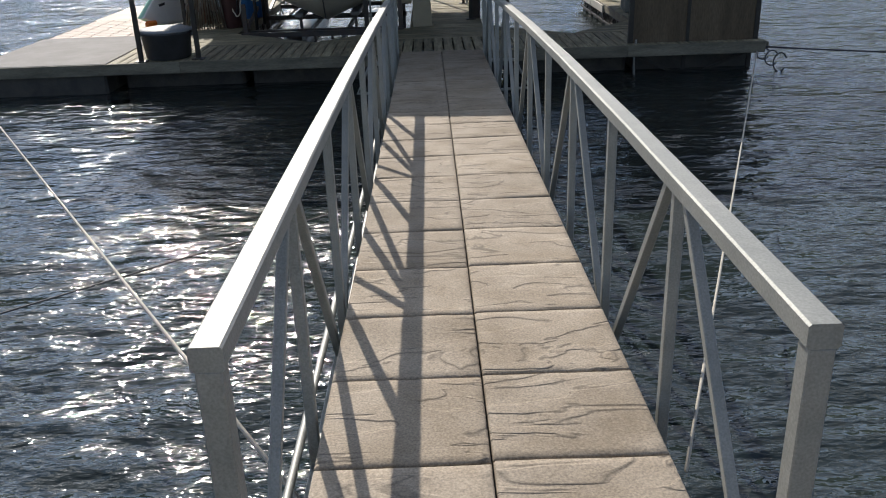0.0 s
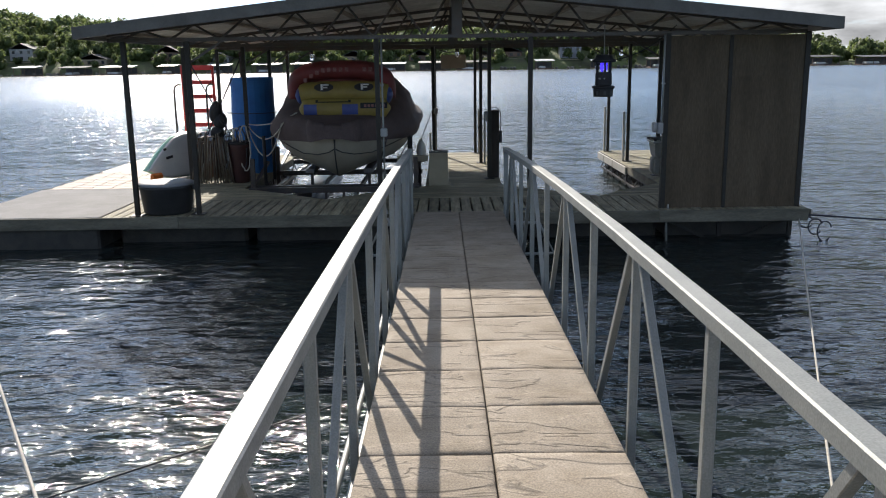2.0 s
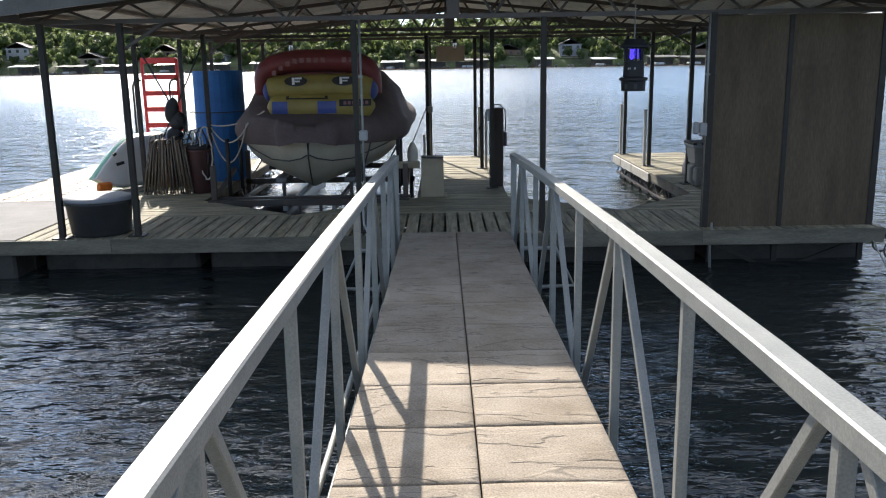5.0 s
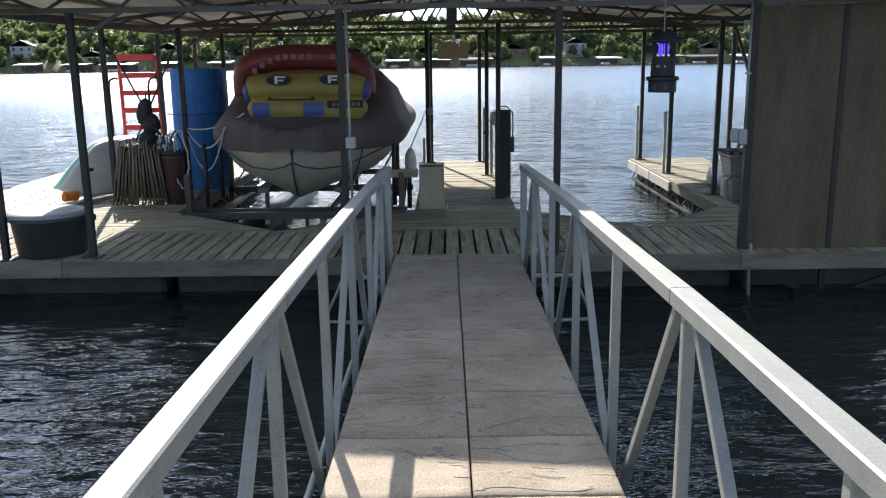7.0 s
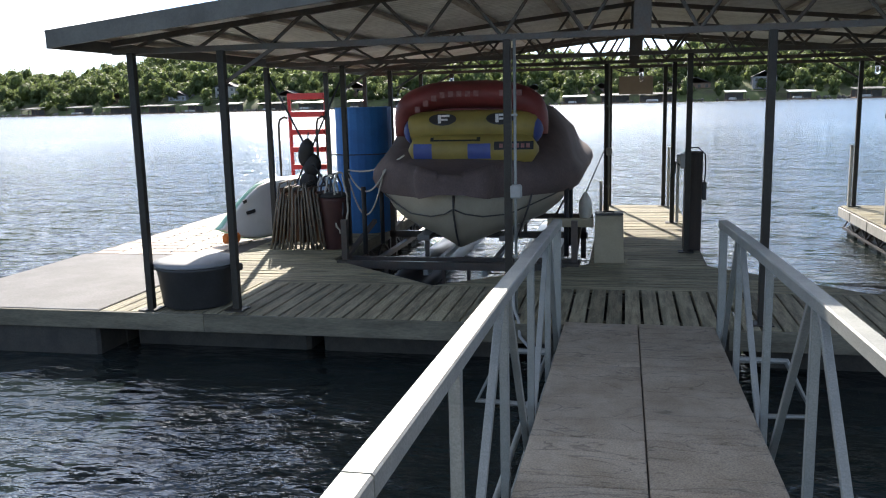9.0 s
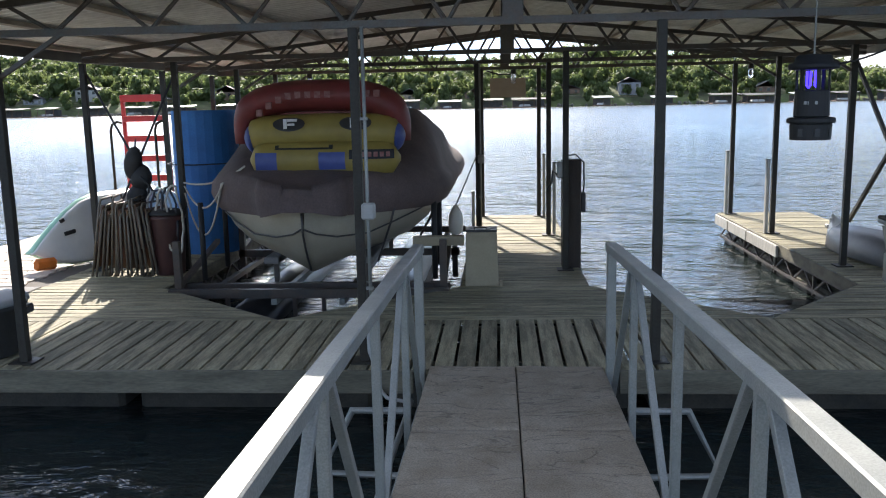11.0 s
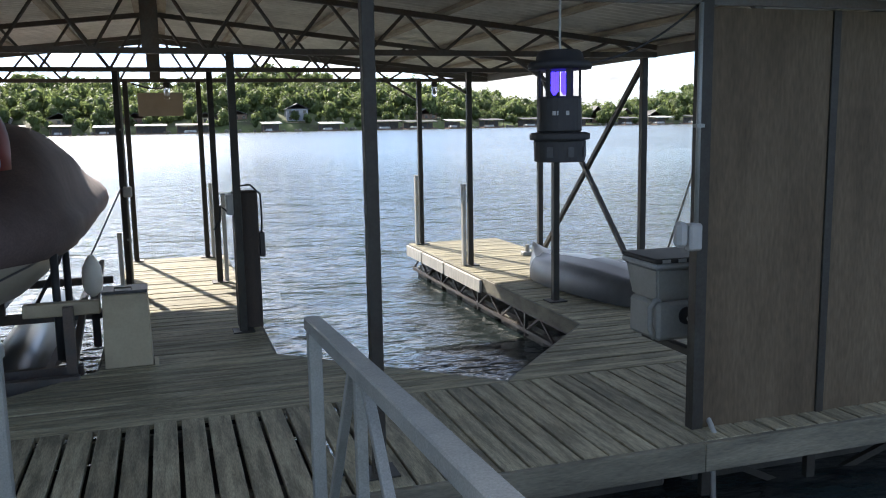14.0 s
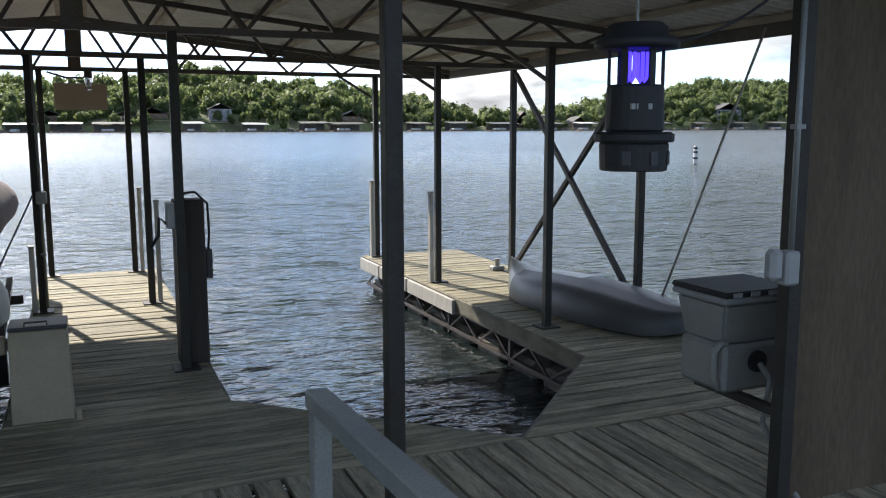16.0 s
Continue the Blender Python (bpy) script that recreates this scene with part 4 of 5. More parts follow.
part("strap", box(2.79, 2.84, 11.55, 11.59, 1.72, 1.74), M_ALU, c)

# ---- beige control cabinet and lift arm ----
cab = thing("control_cabinet", (-0.29, 14.25, 0), "plain beige boat lift control cabinet standing on the deck", "cabinet")
bm = bmesh.new()
lo = [(-0.46, 14.16), (-0.12, 14.16), (-0.12, 14.42), (-0.46, 14.42)]
vl, vh = [bm.verts.new((x, y, 0.005)) for x, y in lo], [bm.verts.new((x * 0.92 - 0.024, y, 0.56)) for x, y in lo]
bm.faces.new(vl[::-1])
bm.faces.new(vh)
for i in range(4):
    bm.faces.new((vl[i], vl[(i + 1) % 4], vh[(i + 1) % 4], vh[i]))
bmesh.ops.bevel(bm, geom=bm.edges[:], offset=0.006, segments=1, affect="EDGES")
part("body", bm, M_BOX, cab)
part("lid", box(-0.45, -0.13, 14.17, 14.43, 0.562, 0.585, 0.005), M_TUB, cab, "dark lid")
part("handle", tube([(-0.36, 14.2, 0.585), (-0.36, 14.2, 0.605), (-0.24, 14.2, 0.605), (-0.24, 14.2, 0.585)], 0.006, 6), M_STEEL, cab)
part("foot", box(-0.11, -0.08, 14.16, 14.2, 0.002, 0.06), M_BOX, cab)

# ---- boat lift ----
lift = thing("boat_lift", (-2.05, 16, WATER), "dark steel floating boat lift with black tanks in the slip", "boat lift")
for x in (-2.75, -1.35):
    part("tank", tube([(x, 13.65, WATER + 0.02), (x, 13.75, WATER + 0.02), (x, 18.9, WATER + 0.02), (x, 19.0, WATER + 0.02)], 0.26, 20, radii=[0.16, 0.26, 0.26, 0.16]), M_TANK, lift, "", True)
for y in (14.0, 14.3, 16.4, 18.4):
    part("cross_beam", bar((-3.5, y, -0.02), (-0.62, y, -0.02), 0.07, 0.09), M_LIFT, lift)
for x in (-3.2, -2.4, -1.7, -0.9):
    part("long_beam", bar((x, 13.95, -0.1), (x, 18.7, -0.1), 0.06, 0.06), M_LIFT if x in (-3.2, -0.9) else M_ALU, lift)
for x in (-2.5, -1.5):
    part("bunk", bar((x, 14.3, 0.26), (x, 18.5, 0.26), 0.16, 0.07, bevel=0.01), M_GREYMAT, lift, "carpeted grey bunk")
    for y in (14.5, 16.4, 18.2):
        part("bunk_strut", bar((x, y, 0.0), (x, y, 0.24), 0.05, 0.05, up=(0, 1, 0)), M_LIFT, lift)
for x in (-3.45, -0.68):
    for y in (14.15, 16.4):
        part("upright", bar((x, y, -0.35), (x, y, 0.5), 0.07, 0.07, up=(0, 1, 0)), M_LIFT, lift)
        part("swing_arm", bar((x, y, 0.02), (x, y + 1.3, 0.3), 0.05, 0.05), M_LIFT, lift)
    for y in (14.1, 14.9):
        part("guide_pole", tube([(x + (0.12 if x < -2 else -0.12), y + 0.5, 0.0), (x + (0.12 if x < -2 else -0.12), y + 0.5, 0.85)], 0.03, 10), M_BLACK, lift, "black guide pole", True)
part("arm", bar((-1.0, 14.3, 0.46), (-0.47, 14.3, 0.46), 0.09, 0.1, bevel=0.008), M_BOX, lift, "beige arm")
for x in (-3.3, -2.9, -2.2, -1.9, -1.2):
    part("hanger", bar((x, 14.02, -0.35), (x, 14.02, 0.02), 0.04, 0.04, up=(0, 1, 0)), M_LIFT, lift)

# ---- motor boat under its cover ----
BX, BOW, STERN, HALF = -1.96, 13.5, 19.35, 1.19
boat = thing("motor_boat", (BX, 16.4, 0.2), "cream bow-rider boat under a maroon cover on its lift", "boat")


def hull_shape(s):
    """Half width, keel, chine and gunwale heights at a share s of the length from the bow."""
    wide = HALF * (1 - (1 - min(1.0, s / 0.26)) ** 2.2) * 0.8 + HALF * 0.2 * min(1.0, s / 0.05) ** 0.5
    keel = 0.2 + 0.47 * max(0.0, 1 - s / 0.075) ** 1.7
    gun = 0.95 - 0.1 * min(1.0, s / 0.5)
    return max(wide, 0.02), keel, gun


secs = []
S = [0.0, 0.012, 0.03, 0.06, 0.1, 0.15, 0.21, 0.28, 0.4, 0.6, 0.8, 1.0]
for s in S:
    w, k, g = hull_shape(s)
    y = BOW + (STERN - BOW) * s
    hh = g - k
    prof = [(0, k), (0.3 * w, k + 0.16 * hh), (0.56 * w, k + 0.3 * hh), (0.76 * w, k + 0.43 * hh), (0.88 * w, k + 0.6 * hh), (0.96 * w, k + 0.8 * hh), (w, g)]
    secs.append([(BX - x, y, z) for x, z in prof[::-1]] + [(BX + x, y, z) for x, z in prof[1:]])
bm = loft(secs)
bm.verts.ensure_lookup_table()
bm.faces.new([v for v in bm.verts[-13:]])
bmesh.ops.recalc_face_normals(bm, faces=bm.faces)
part("hull", bm, M_HULL, boat, "", True)
bm = bmesh.new()
for sx in (-1, 1):
    for zz, hh in ((0.8, 0.02),):
        ring = []
        for s in S[6:]:
            w, k, g = hull_shape(s)
            ring.append(Vector((BX + sx * (0.985 * w + 0.008), BOW + (STERN - BOW) * s - 0.01, k + (g - k) * 0.88)))
        tube(ring, 0.014, 6, bm)
part("rub_rail", bm, M_STRIPE, boat, "dark rub rail", True)
for sx in (-1, 1):
    pts = []
    for s in (0.0, 0.012, 0.03, 0.06, 0.1, 0.15, 0.21):
        w, k, g = hull_shape(s)
        f = 0.12 + 0.78 * min(1.0, w / HALF)
        across = float(np.interp(f, (0, 0.16, 0.3, 0.43, 0.6, 0.8, 1), (0, 0.3, 0.56, 0.76, 0.88, 0.96, 1)))
        pts.append((BX + sx * (w * across + 0.01), BOW + (STERN - BOW) * s - 0.016, k + (g - k) * f))
    part("tie_strap", tube(pts, 0.009, 6), M_STRIPE, boat, "black cover strap", True)
stem = [(BX, BOW - 0.03, 0.86)] + [(BX, BOW + (STERN - BOW) * s - 0.014, hull_shape(s)[1] - 0.01) for s in (0.0, 0.015, 0.03, 0.05)]
part("tie_strap", tube(stem, 0.012, 6), M_STRIPE, boat, "black cover strap", True)
for sx, s in ((1, 0.09), (1, 0.26), (1, 0.3)):
    w, k, g = hull_shape(s)
    y = BOW + (STERN - BOW) * s - 0.014
    part("tie_strap", tube([(BX + sx * (w + 0.03), y, g + 0.05), (BX + sx * (0.93 * w + 0.02), y - 0.01, k + (g - k) * 0.7), (BX + sx * (0.75 * w + 0.02), y - 0.01, k + 0.1)], 0.012, 6), M_STRIPE, boat, "black cover strap", True)


def cover_top(s):
    return float(np.interp(s, [0, 0.05, 0.12, 0.22, 0.33, 0.45, 0.7, 0.85, 1.0], [1.12, 1.22, 1.27, 1.45, 1.86, 1.9, 1.78, 1.5, 1.25]))


secs = []
for s, shrink in [(-0.03, 0.35), (-0.026, 0.62), (-0.018, 0.84), (-0.008, 0.95)] + [(q, 1.0) for q in (0.005, 0.02, 0.045, 0.075, 0.11, 0.15, 0.2, 0.25, 0.3, 0.36, 0.44, 0.55, 0.68, 0.82, 0.93, 1.0)] + [(1.006, 0.9), (1.012, 0.5)]:
    w, k, g = hull_shape(min(1, max(0.03, s)))
    y = BOW + (STERN - BOW) * s
    t = cover_top(min(1, max(0, s)))
    half = [(1.0, g - 0.12), (1.06, g - 0.07), (1.1, g + 0.04), (1.09, g + 0.15), (1.01, g + 0.25)]
    z0 = g + 0.25
    half += [(xx, z0 + (t - z0) * f) for xx, f in ((0.9, 0.55), (0.74, 0.86), (0.5, 0.96), (0.25, 0.99))]
    prof = [(x * w, z) for x, z in half] + [(0, t)] + [(-x * w, z) for x, z in half[::-1]]
    zc = g + 0.1
    row = []
    for x, z in prof:
        x, z = x * shrink, zc + (z - zc) * (0.55 + 0.45 * shrink)
        wob = 0.03 * noise.noise(Vector((x * 4, y * 2.6, z * 3)))
        row.append((BX + x * (1 + wob), y, z + (0.025 if z > g + 0.1 else 0.006) * noise.noise(Vector((x * 3, y * 3, 4)))))
    secs.append(row)
bm = loft(secs)
n_row = len(secs[0])
bm.verts.ensure_lookup_table()
bm.faces.new(bm.verts[:n_row])
bm.faces.new(bm.verts[-n_row:])
bmesh.ops.recalc_face_normals(bm, faces=bm.faces)
part("cover", bm, M_COVER, boat, "faded maroon canvas cover", True)

# ---- towable tube on the bow ----
tow = thing("towable_tube", (-1.85, 14.25, 1.2), "inflated red and yellow towable tube lying on the boat cover", "towable tube")


def sausage(a, b, r, bend=0.0, n=18, bow=0.0):
    a, b = Vector(a), Vector(b)
    pts, rad = [], []
    for k in range(n + 1):
        f = k / n
        p = a.lerp(b, f)
        p.z += bend * 4 * f * (1 - f)
        p.y -= bow * 4 * f * (1 - f)
        pts.append(p)
        e = min(f, 1 - f) * (b - a).length
        rad.append(r * math.sqrt(max(0.02, 1 - max(0, 1 - e / r) ** 2)))
    return tube(pts, r, 20, radii=rad)


part("seat_tube", sausage((-2.6, 14.12, 1.33), (-1.08, 14.12, 1.33), 0.19, 0.0, bow=0.06), M_YELLOW, tow, "yellow vinyl seat tube", True)
part("back_tube", sausage((-2.66, 14.2, 1.57), (-1.04, 14.2, 1.57), 0.185, 0.03, bow=0.04), M_YELLOW, tow, "yellow vinyl back tube", True)
# the red back cushion leans over the seats as a flattened arch
rings = []
for k in range(33):
    a = math.pi * k / 32
    ca, sa = math.cos(a), math.sin(a)
    c = Vector((-1.9 - 0.8 * math.copysign(abs(ca) ** 0.6, ca), 14.34 - 0.04 * sa, 1.49 + 0.47 * sa ** 0.62))
    out = Vector((-0.8 * ca, 0, 0.9 * sa + 0.02)).normalized()
    r = 0.1 + 0.05 * min(1.0, 5 * min(k, 32 - k) / 32)
    rings.append([tuple(c + out * (r * 1.05 * math.cos(q)) + Vector((0, 1.75 * r * math.sin(q), 0))) for q in np.linspace(0, 2 * math.pi, 19)])
bm = loft(rings)
bmesh.ops.remove_doubles(bm, verts=bm.verts[:], dist=0.0005)
bmesh.ops.holes_fill(bm, edges=bm.edges[:], sides=0)
bmesh.ops.recalc_face_normals(bm, faces=bm.faces)
part("top_tube", bm, M_RED, tow, "red vinyl top tube", True)
part("back_panel", box(-2.5, -1.25, 14.3, 14.5, 1.3, 1.88, 0.08, seg=3), M_RED, tow, "red vinyl panel", True)
for sx in (-1, 1):
    part("end_patch", sausage((-1.85 + sx * 0.66, 14.17, 1.55), (-1.85 + sx * 0.815, 14.17, 1.55), 0.183, 0.0, n=8), M_BLUE, tow, "blue vinyl end patch", True)


def patch(x0, x1, yc, zc, r, a0, a1, bow=None):
    """A printed patch that follows the front of a tube, a little proud of it."""
    rows_ = []
    for k in range(7):
        a = radians(a0 + (a1 - a0) * k / 6)
        rows_.append([(x, yc - 0.06 * 4 * ((x + 2.62) / 1.64) * (1 - (x + 2.62) / 1.64) * (bow if bow is not None else 1) - (r + 0.004) * math.cos(a), zc + (r + 0.004) * math.sin(a)) for x in np.linspace(x0, x1, 9)])
    return loft(rows_)


for x0, x1 in ((-2.5, -2.28), (-1.86, -1.6)):
    part("patch", patch(x0, x1, 14.12, 1.33, 0.19, -28, 24), M_BLUE, tow, "square blue patch", True)
for xc in (-2.16, -1.5):
    bm = bmesh.new()
    zc = 1.56 + 0.16 * ((xc + 2.68) / 1.73) * (1 - (xc + 2.68) / 1.73)
    ring = []
    for k in range(20):
        a = 2 * math.pi * k / 20
        ang = 0.45 + 0.36 * math.sin(a)
        ring.append(bm.verts.new((xc + 0.16 * math.cos(a), 14.2 - 0.042 - 0.212 * math.cos(ang), zc + 0.212 * math.sin(ang))))
    bm.faces.new(ring)
    bmesh.ops.solidify(bm, geom=bm.faces[:], thickness=0.006)
    emblem = part("emblem", bm, M_STRIPE, tow, "dark oval emblem")
    front = 14.2 - 0.05 - 0.212 * math.cos(0.45)
    for dx0, dx1, dz0, dz1 in ((-0.05, -0.015, 0.045, 0.14), (-0.01, 0.085, 0.115, 0.14), (-0.01, 0.06, 0.075, 0.097)):
        part("emblem_mark", box(xc + dx0, xc + dx1, front - 0.014, front - 0.004, zc + dz0, zc + dz1), M_PRINT, emblem)
M_FADED = material("worn_pale_print", (0.27, 0.14, 0.13), 0.6, 0, (0.2, 0.06, 0.055), 22)
for k in range(13):
    if k in (8, 9):
        continue
    xk = -2.5 + 0.098 * k
    part("print_bar", box(xk, xk + 0.062, 14.04, 14.06, 1.93 - 0.9 * max(0.0, -2.15 - xk) ** 1.6, 2.0 - 0.9 * max(0.0, -2.15 - xk) ** 1.6, 0.004), M_FADED, tow, "worn pale printing")
part("print_bar", patch(-2.3, -1.72, 14.12, 1.34, 0.19, 30, 46, 1.0), M_BLACK, tow, "dark printed mark", True)
part("print_bar", patch(-2.26, -1.76, 14.12, 1.345, 0.193, 34, 44, 1.0), M_YELLOW, tow, "yellow printed mark", True)
part("print_panel", patch(-1.56, -1.12, 14.12, 1.33, 0.192, 2, 30, 1.0), M_BLACK, tow, "black printed panel", True)
for k in range(6):
    part("print_bar", patch(-1.5 + 0.06 * k, -1.46 + 0.06 * k, 14.12, 1.33, 0.196, 8, 22, 1.0), M_FADED, tow, "worn pale printing", True)
part("valve", tube([(-2.02, 13.88, 1.21), (-2.02, 13.86, 1.2)], 0.022, 10), M_PRINT, tow)

# ---- fender hung from a line ----
fen = thing("boat_fender", (-0.62, 15.6, 0.35), "cream teardrop fender hanging on a line from the post", "fender")
part("body", lathe([(0.02, 0.0), (0.075, 0.05), (0.09, 0.14), (0.08, 0.26), (0.04, 0.34), (0.02, 0.37)], (-0.62, 15.6, 0.3), 16), M_FENDER, fen, "", True)
part("line", tube(sag((-0.62, 15.6, 0.66), (-0.42, 17.46, 1.12), 0.0, 4), 0.008, 6), M_DARKROPE, fen, "thin dark line", True)

# ---- rolled foam mat ----
roll = thing("rolled_foam_mat", (-3.95, 16.62, 0), "tall blue foam water mat rolled up and standing on the deck", "water mat")
for k, (z0, z1) in enumerate(((0.0, 1.15), (1.16, 1.83))):
    pts_o, pts_i = [], []
    turns, r0, r1 = 2.6, 0.16, 0.43
    n = 66
    for i in range(n + 1):
        a = 2 * math.pi * turns * i / n - 2.0
        r = r0 + (r1 - r0) * i / n
        pts_o.append((-3.95 + (r + 0.035) * math.cos(a), 16.62 + (r + 0.035) * math.sin(a)))
        pts_i.append((-3.95 + (r - 0.02) * math.cos(a), 16.62 + (r - 0.02) * math.sin(a)))
    bm = bmesh.new()
    vo = [[bm.verts.new((x, y, z)) for x, y in pts_o] for z in (z0, z1)]
    vi = [[bm.verts.new((x, y, z)) for x, y in pts_i] for z in (z0, z1)]
    for i in range(n):
        bm.faces.new((vo[0][i], vo[0][i + 1], vo[1][i + 1], vo[1][i]))
        bm.faces.new((vi[0][i + 1], vi[0][i], vi[1][i], vi[1][i + 1]))
        bm.faces.new((vo[1][i], vo[1][i + 1], vi[1][i + 1], vi[1][i]))
    bm.faces.new((vo[0][n], vi[0][n], vi[1][n], vo[1][n]))
    bmesh.ops.recalc_face_normals(bm, faces=bm.faces)
    part("foam_roll", bm, M_BLUEMAT, roll)
for zz in (1.155,):
    part("strap", tube([(-3.95 + 0.47 * math.cos(a), 16.62 + 0.47 * math.sin(a), zz) for a in np.linspace(0, 6.28, 30)], 0.008, 6), M_DARKROPE, roll, "dark tie strap")

# ---- red ladder ----
lad = thing("swim_ladder", (-5.5, 18.45, 0), "bright red plastic ladder with wide steps on the swim platform", "ladder")
for x in (-5.82, -5.16):
    part("side_rail", bar((x, 18.5, 0.0), (x, 18.46, 2.06), 0.05, 0.06, up=(0, 1, 0), bevel=0.006), M_LADDER, lad)
for k in range(7):
    z = 0.22 + 0.3 * k
    yy = 18.5 - 0.04 * z / 2.06
    part("step", box(-5.8, -5.18, yy - 0.1, yy + 0.04, z - 0.045, z + 0.045, 0.01), M_LADDER, lad)
part("top_step", box(-5.82, -5.16, 18.36, 18.5, 1.98, 2.08, 0.01), M_LADDER, lad)
for x in (-5.97, -5.28):
    part("grab_rail", tube([(x, 18.3, 0.0), (x, 18.3, 1.55), (x + 0.02, 18.32, 1.64), (x + 0.08, 18.36, 1.68), (x + 0.12, 18.42, 1.66)], 0.02, 10), M_STEEL, lad, "dark bent grab rail", True)

# ---- paddle board on its edge ----
board = thing("paddle_board", (-5.0, 16.3, 0), "white paddle board with mint rails standing on its edge", "paddle board")
pa, pb = Vector((-5.52, 15.05, 0)), Vector((-4.28, 17.25, 0))
dirv = (pb - pa).normalized()
nrm = Vector((dirv.y, -dirv.x, 0))
lean_v = (Vector((0, 0, 1)) - nrm * 0.18).normalized()


def board_half(f):
    return 0.42 * min(1.0, (1 - (1 - min(1, f / 0.42)) ** 2.3)) * (1 if f < 0.75 else 1 - 0.45 * ((f - 0.75) / 0.25) ** 2)


Ls = (pb - pa).length
F_ = [0, 0.015, 0.04, 0.08, 0.13, 0.2, 0.28, 0.36, 0.44, 0.6, 0.75, 0.85, 0.93, 1.0]


def board_mesh(th, shrink, off):
    bm = bmesh.new()
    rings = []
    for f in F_:
        h = max(0.01, board_half(f) - shrink)
        c = pa + dirv * (Ls * (0.01 + 0.98 * f)) + lean_v * (board_half(f) + 0.015 + 0.2 * max(0.0, 1 - f / 0.22) ** 2) + nrm * off - nrm * 0.07 * max(0, 1 - f / 0.3) ** 2
        rings.append([bm.verts.new(c + lean_v * (h * v) + nrm * (th * d)) for v, d in ((-1, 0), (-0.93, 0.8), (-0.8, 1), (0.8, 1), (0.93, 0.8), (1, 0), (0.93, -0.8), (0.8, -1), (-0.8, -1), (-0.93, -0.8))])
    for a, b in zip(rings, rings[1:]):
        for k in range(10):
            bm.faces.new((a[k], a[(k + 1) % 10], b[(k + 1) % 10], b[k]))
    bm.faces.new(rings[0][::-1])
    bm.faces.new(rings[-1])
    bmesh.ops.recalc_face_normals(bm, faces=bm.faces)
    return bm


part("rail", board_mesh(0.055, 0.0, -0.03), M_MINT, board, "mint green rail and deck", True)
part("bottom_skin", board_mesh(0.03, 0.02, 0.028), M_BOARD, board, "white bottom skin", True)
for f, v, ln in ((0.2, -0.05, 0.14), (0.17, 0.32, 0.05), (0.42, -0.22, 0.07)):
    c = pa + dirv * (Ls * f) + lean_v * (0.43 + 0.42 * v) + nrm * 0.066
    part("fitting", bar(c - dirv * ln / 2, c + dirv * ln / 2 + lean_v * 0.02, 0.025, 0.045), M_BLACK, board, "small dark fitting")
part("nose_guard", bar(pa - dirv * 0.03 + Vector((0, 0, 0.1)) + nrm * 0.05, pa + dirv * 0.26 + Vector((0, 0, 0.085)) + nrm * 0.05, 0.08, 0.14, bevel=0.035), M_ORANGE, board, "orange nose guard")

# ---- folded chairs ----


def folded_chair(x, y, tilt, seed):
    rg = random.Random(seed)
    e = thing("folding_chair", (0, 0, 0), "folded lawn chair with dull metal tubes and brown webbing", "chair", "folded chairs stacked on edge")
    h, d = 0.84 + rg.uniform(-0.05, 0.06), 0.46
    for k, off in enumerate((-0.022, 0.022)):
        z1 = h - 0.1 * k
        part("frame_tube", tube([(off, 0.0, 0.01), (off, 0.0, z1 - 0.05), (off, 0.04, z1), (off, d - 0.04, z1), (off, d, z1 - 0.05), (off, d, 0.01)], 0.013, 8), M_TUBEALU, e, smooth=True)
    part("webbing", box(-0.012, 0.012, 0.03, d - 0.03, 0.32, h - 0.06, 0.004), M_CHAIR, e, "brown woven webbing")
    part("seat_webbing", box(-0.03, -0.016, 0.03, d - 0.03, 0.08, 0.4, 0.004), M_CHAIR, e, "brown woven webbing")
    e.matrix_basis = pose(x, y, 0.004, 0, tilt, rg.uniform(-14, 14))


for k in range(8):
    folded_chair(-4.66 + 0.1 * k, 14.76 + 0.03 * (k % 3), 10 - 2.5 * k, k)

# ---- bin, hoses and ropes by the post ----
binn = thing("storage_bin", (-3.86, 15.02, 0), "dark red upright plastic bin beside the post", "bin")
part("body", lathe([(0.15, 0.0), (0.165, 0.02), (0.19, 0.62), (0.2, 0.64), (0.2, 0.67), (0.185, 0.68)], (-3.86, 14.98, 0.002), 20), M_BRICKRED, binn, "", True)
part("lid", lathe([(0.2, 0.0), (0.2, 0.03), (0.12, 0.06), (0.03, 0.07)], (-3.86, 14.98, 0.684), 20), M_BLACK, binn, "", True)
for k in range(5):
    rg = random.Random(40 + k)
    cx, cy, cz = -4.0 + 0.07 * k, 15.06 - 0.03 * k, 0.62
    pts = [(cx + 0.09 * math.cos(a) + 0.012 * rg.uniform(-1, 1), cy - 0.1 + 0.02 * rg.uniform(-1, 1), cz + (0.32 + 0.02 * k) * math.sin(a)) for a in np.linspace(0, 2 * math.pi, 26)]
    solo("coiled_rope", tube(pts, 0.013, 8), M_ROPE if k % 2 == 0 else M_DARKROPE, ("pale" if k % 2 == 0 else "dark") + " rope coil hanging on the dock post", "rope", "coiled ropes", smooth=True)
for a, b, d in (((-3.7, 15.16, 0.98), (-2.85, 13.95, 1.12), 0.25), ((-3.7, 15.16, 0.9), (-2.9, 14.05, 1.1), 0.5), ((-3.7, 15.16, 1.02), (-2.62, 13.95, 1.28), 0.08)):
    solo("mooring_rope", tube(sag(a, b, d), 0.011, 6), M_ROPE, "slack pale rope from the post to the boat", "rope", "mooring ropes", smooth=True)
vest = thing("life_vest", (-4.28, 15.22, 1.0), "black life vest hanging on the crossed ropes", "life vest")
bm = bmesh.new()
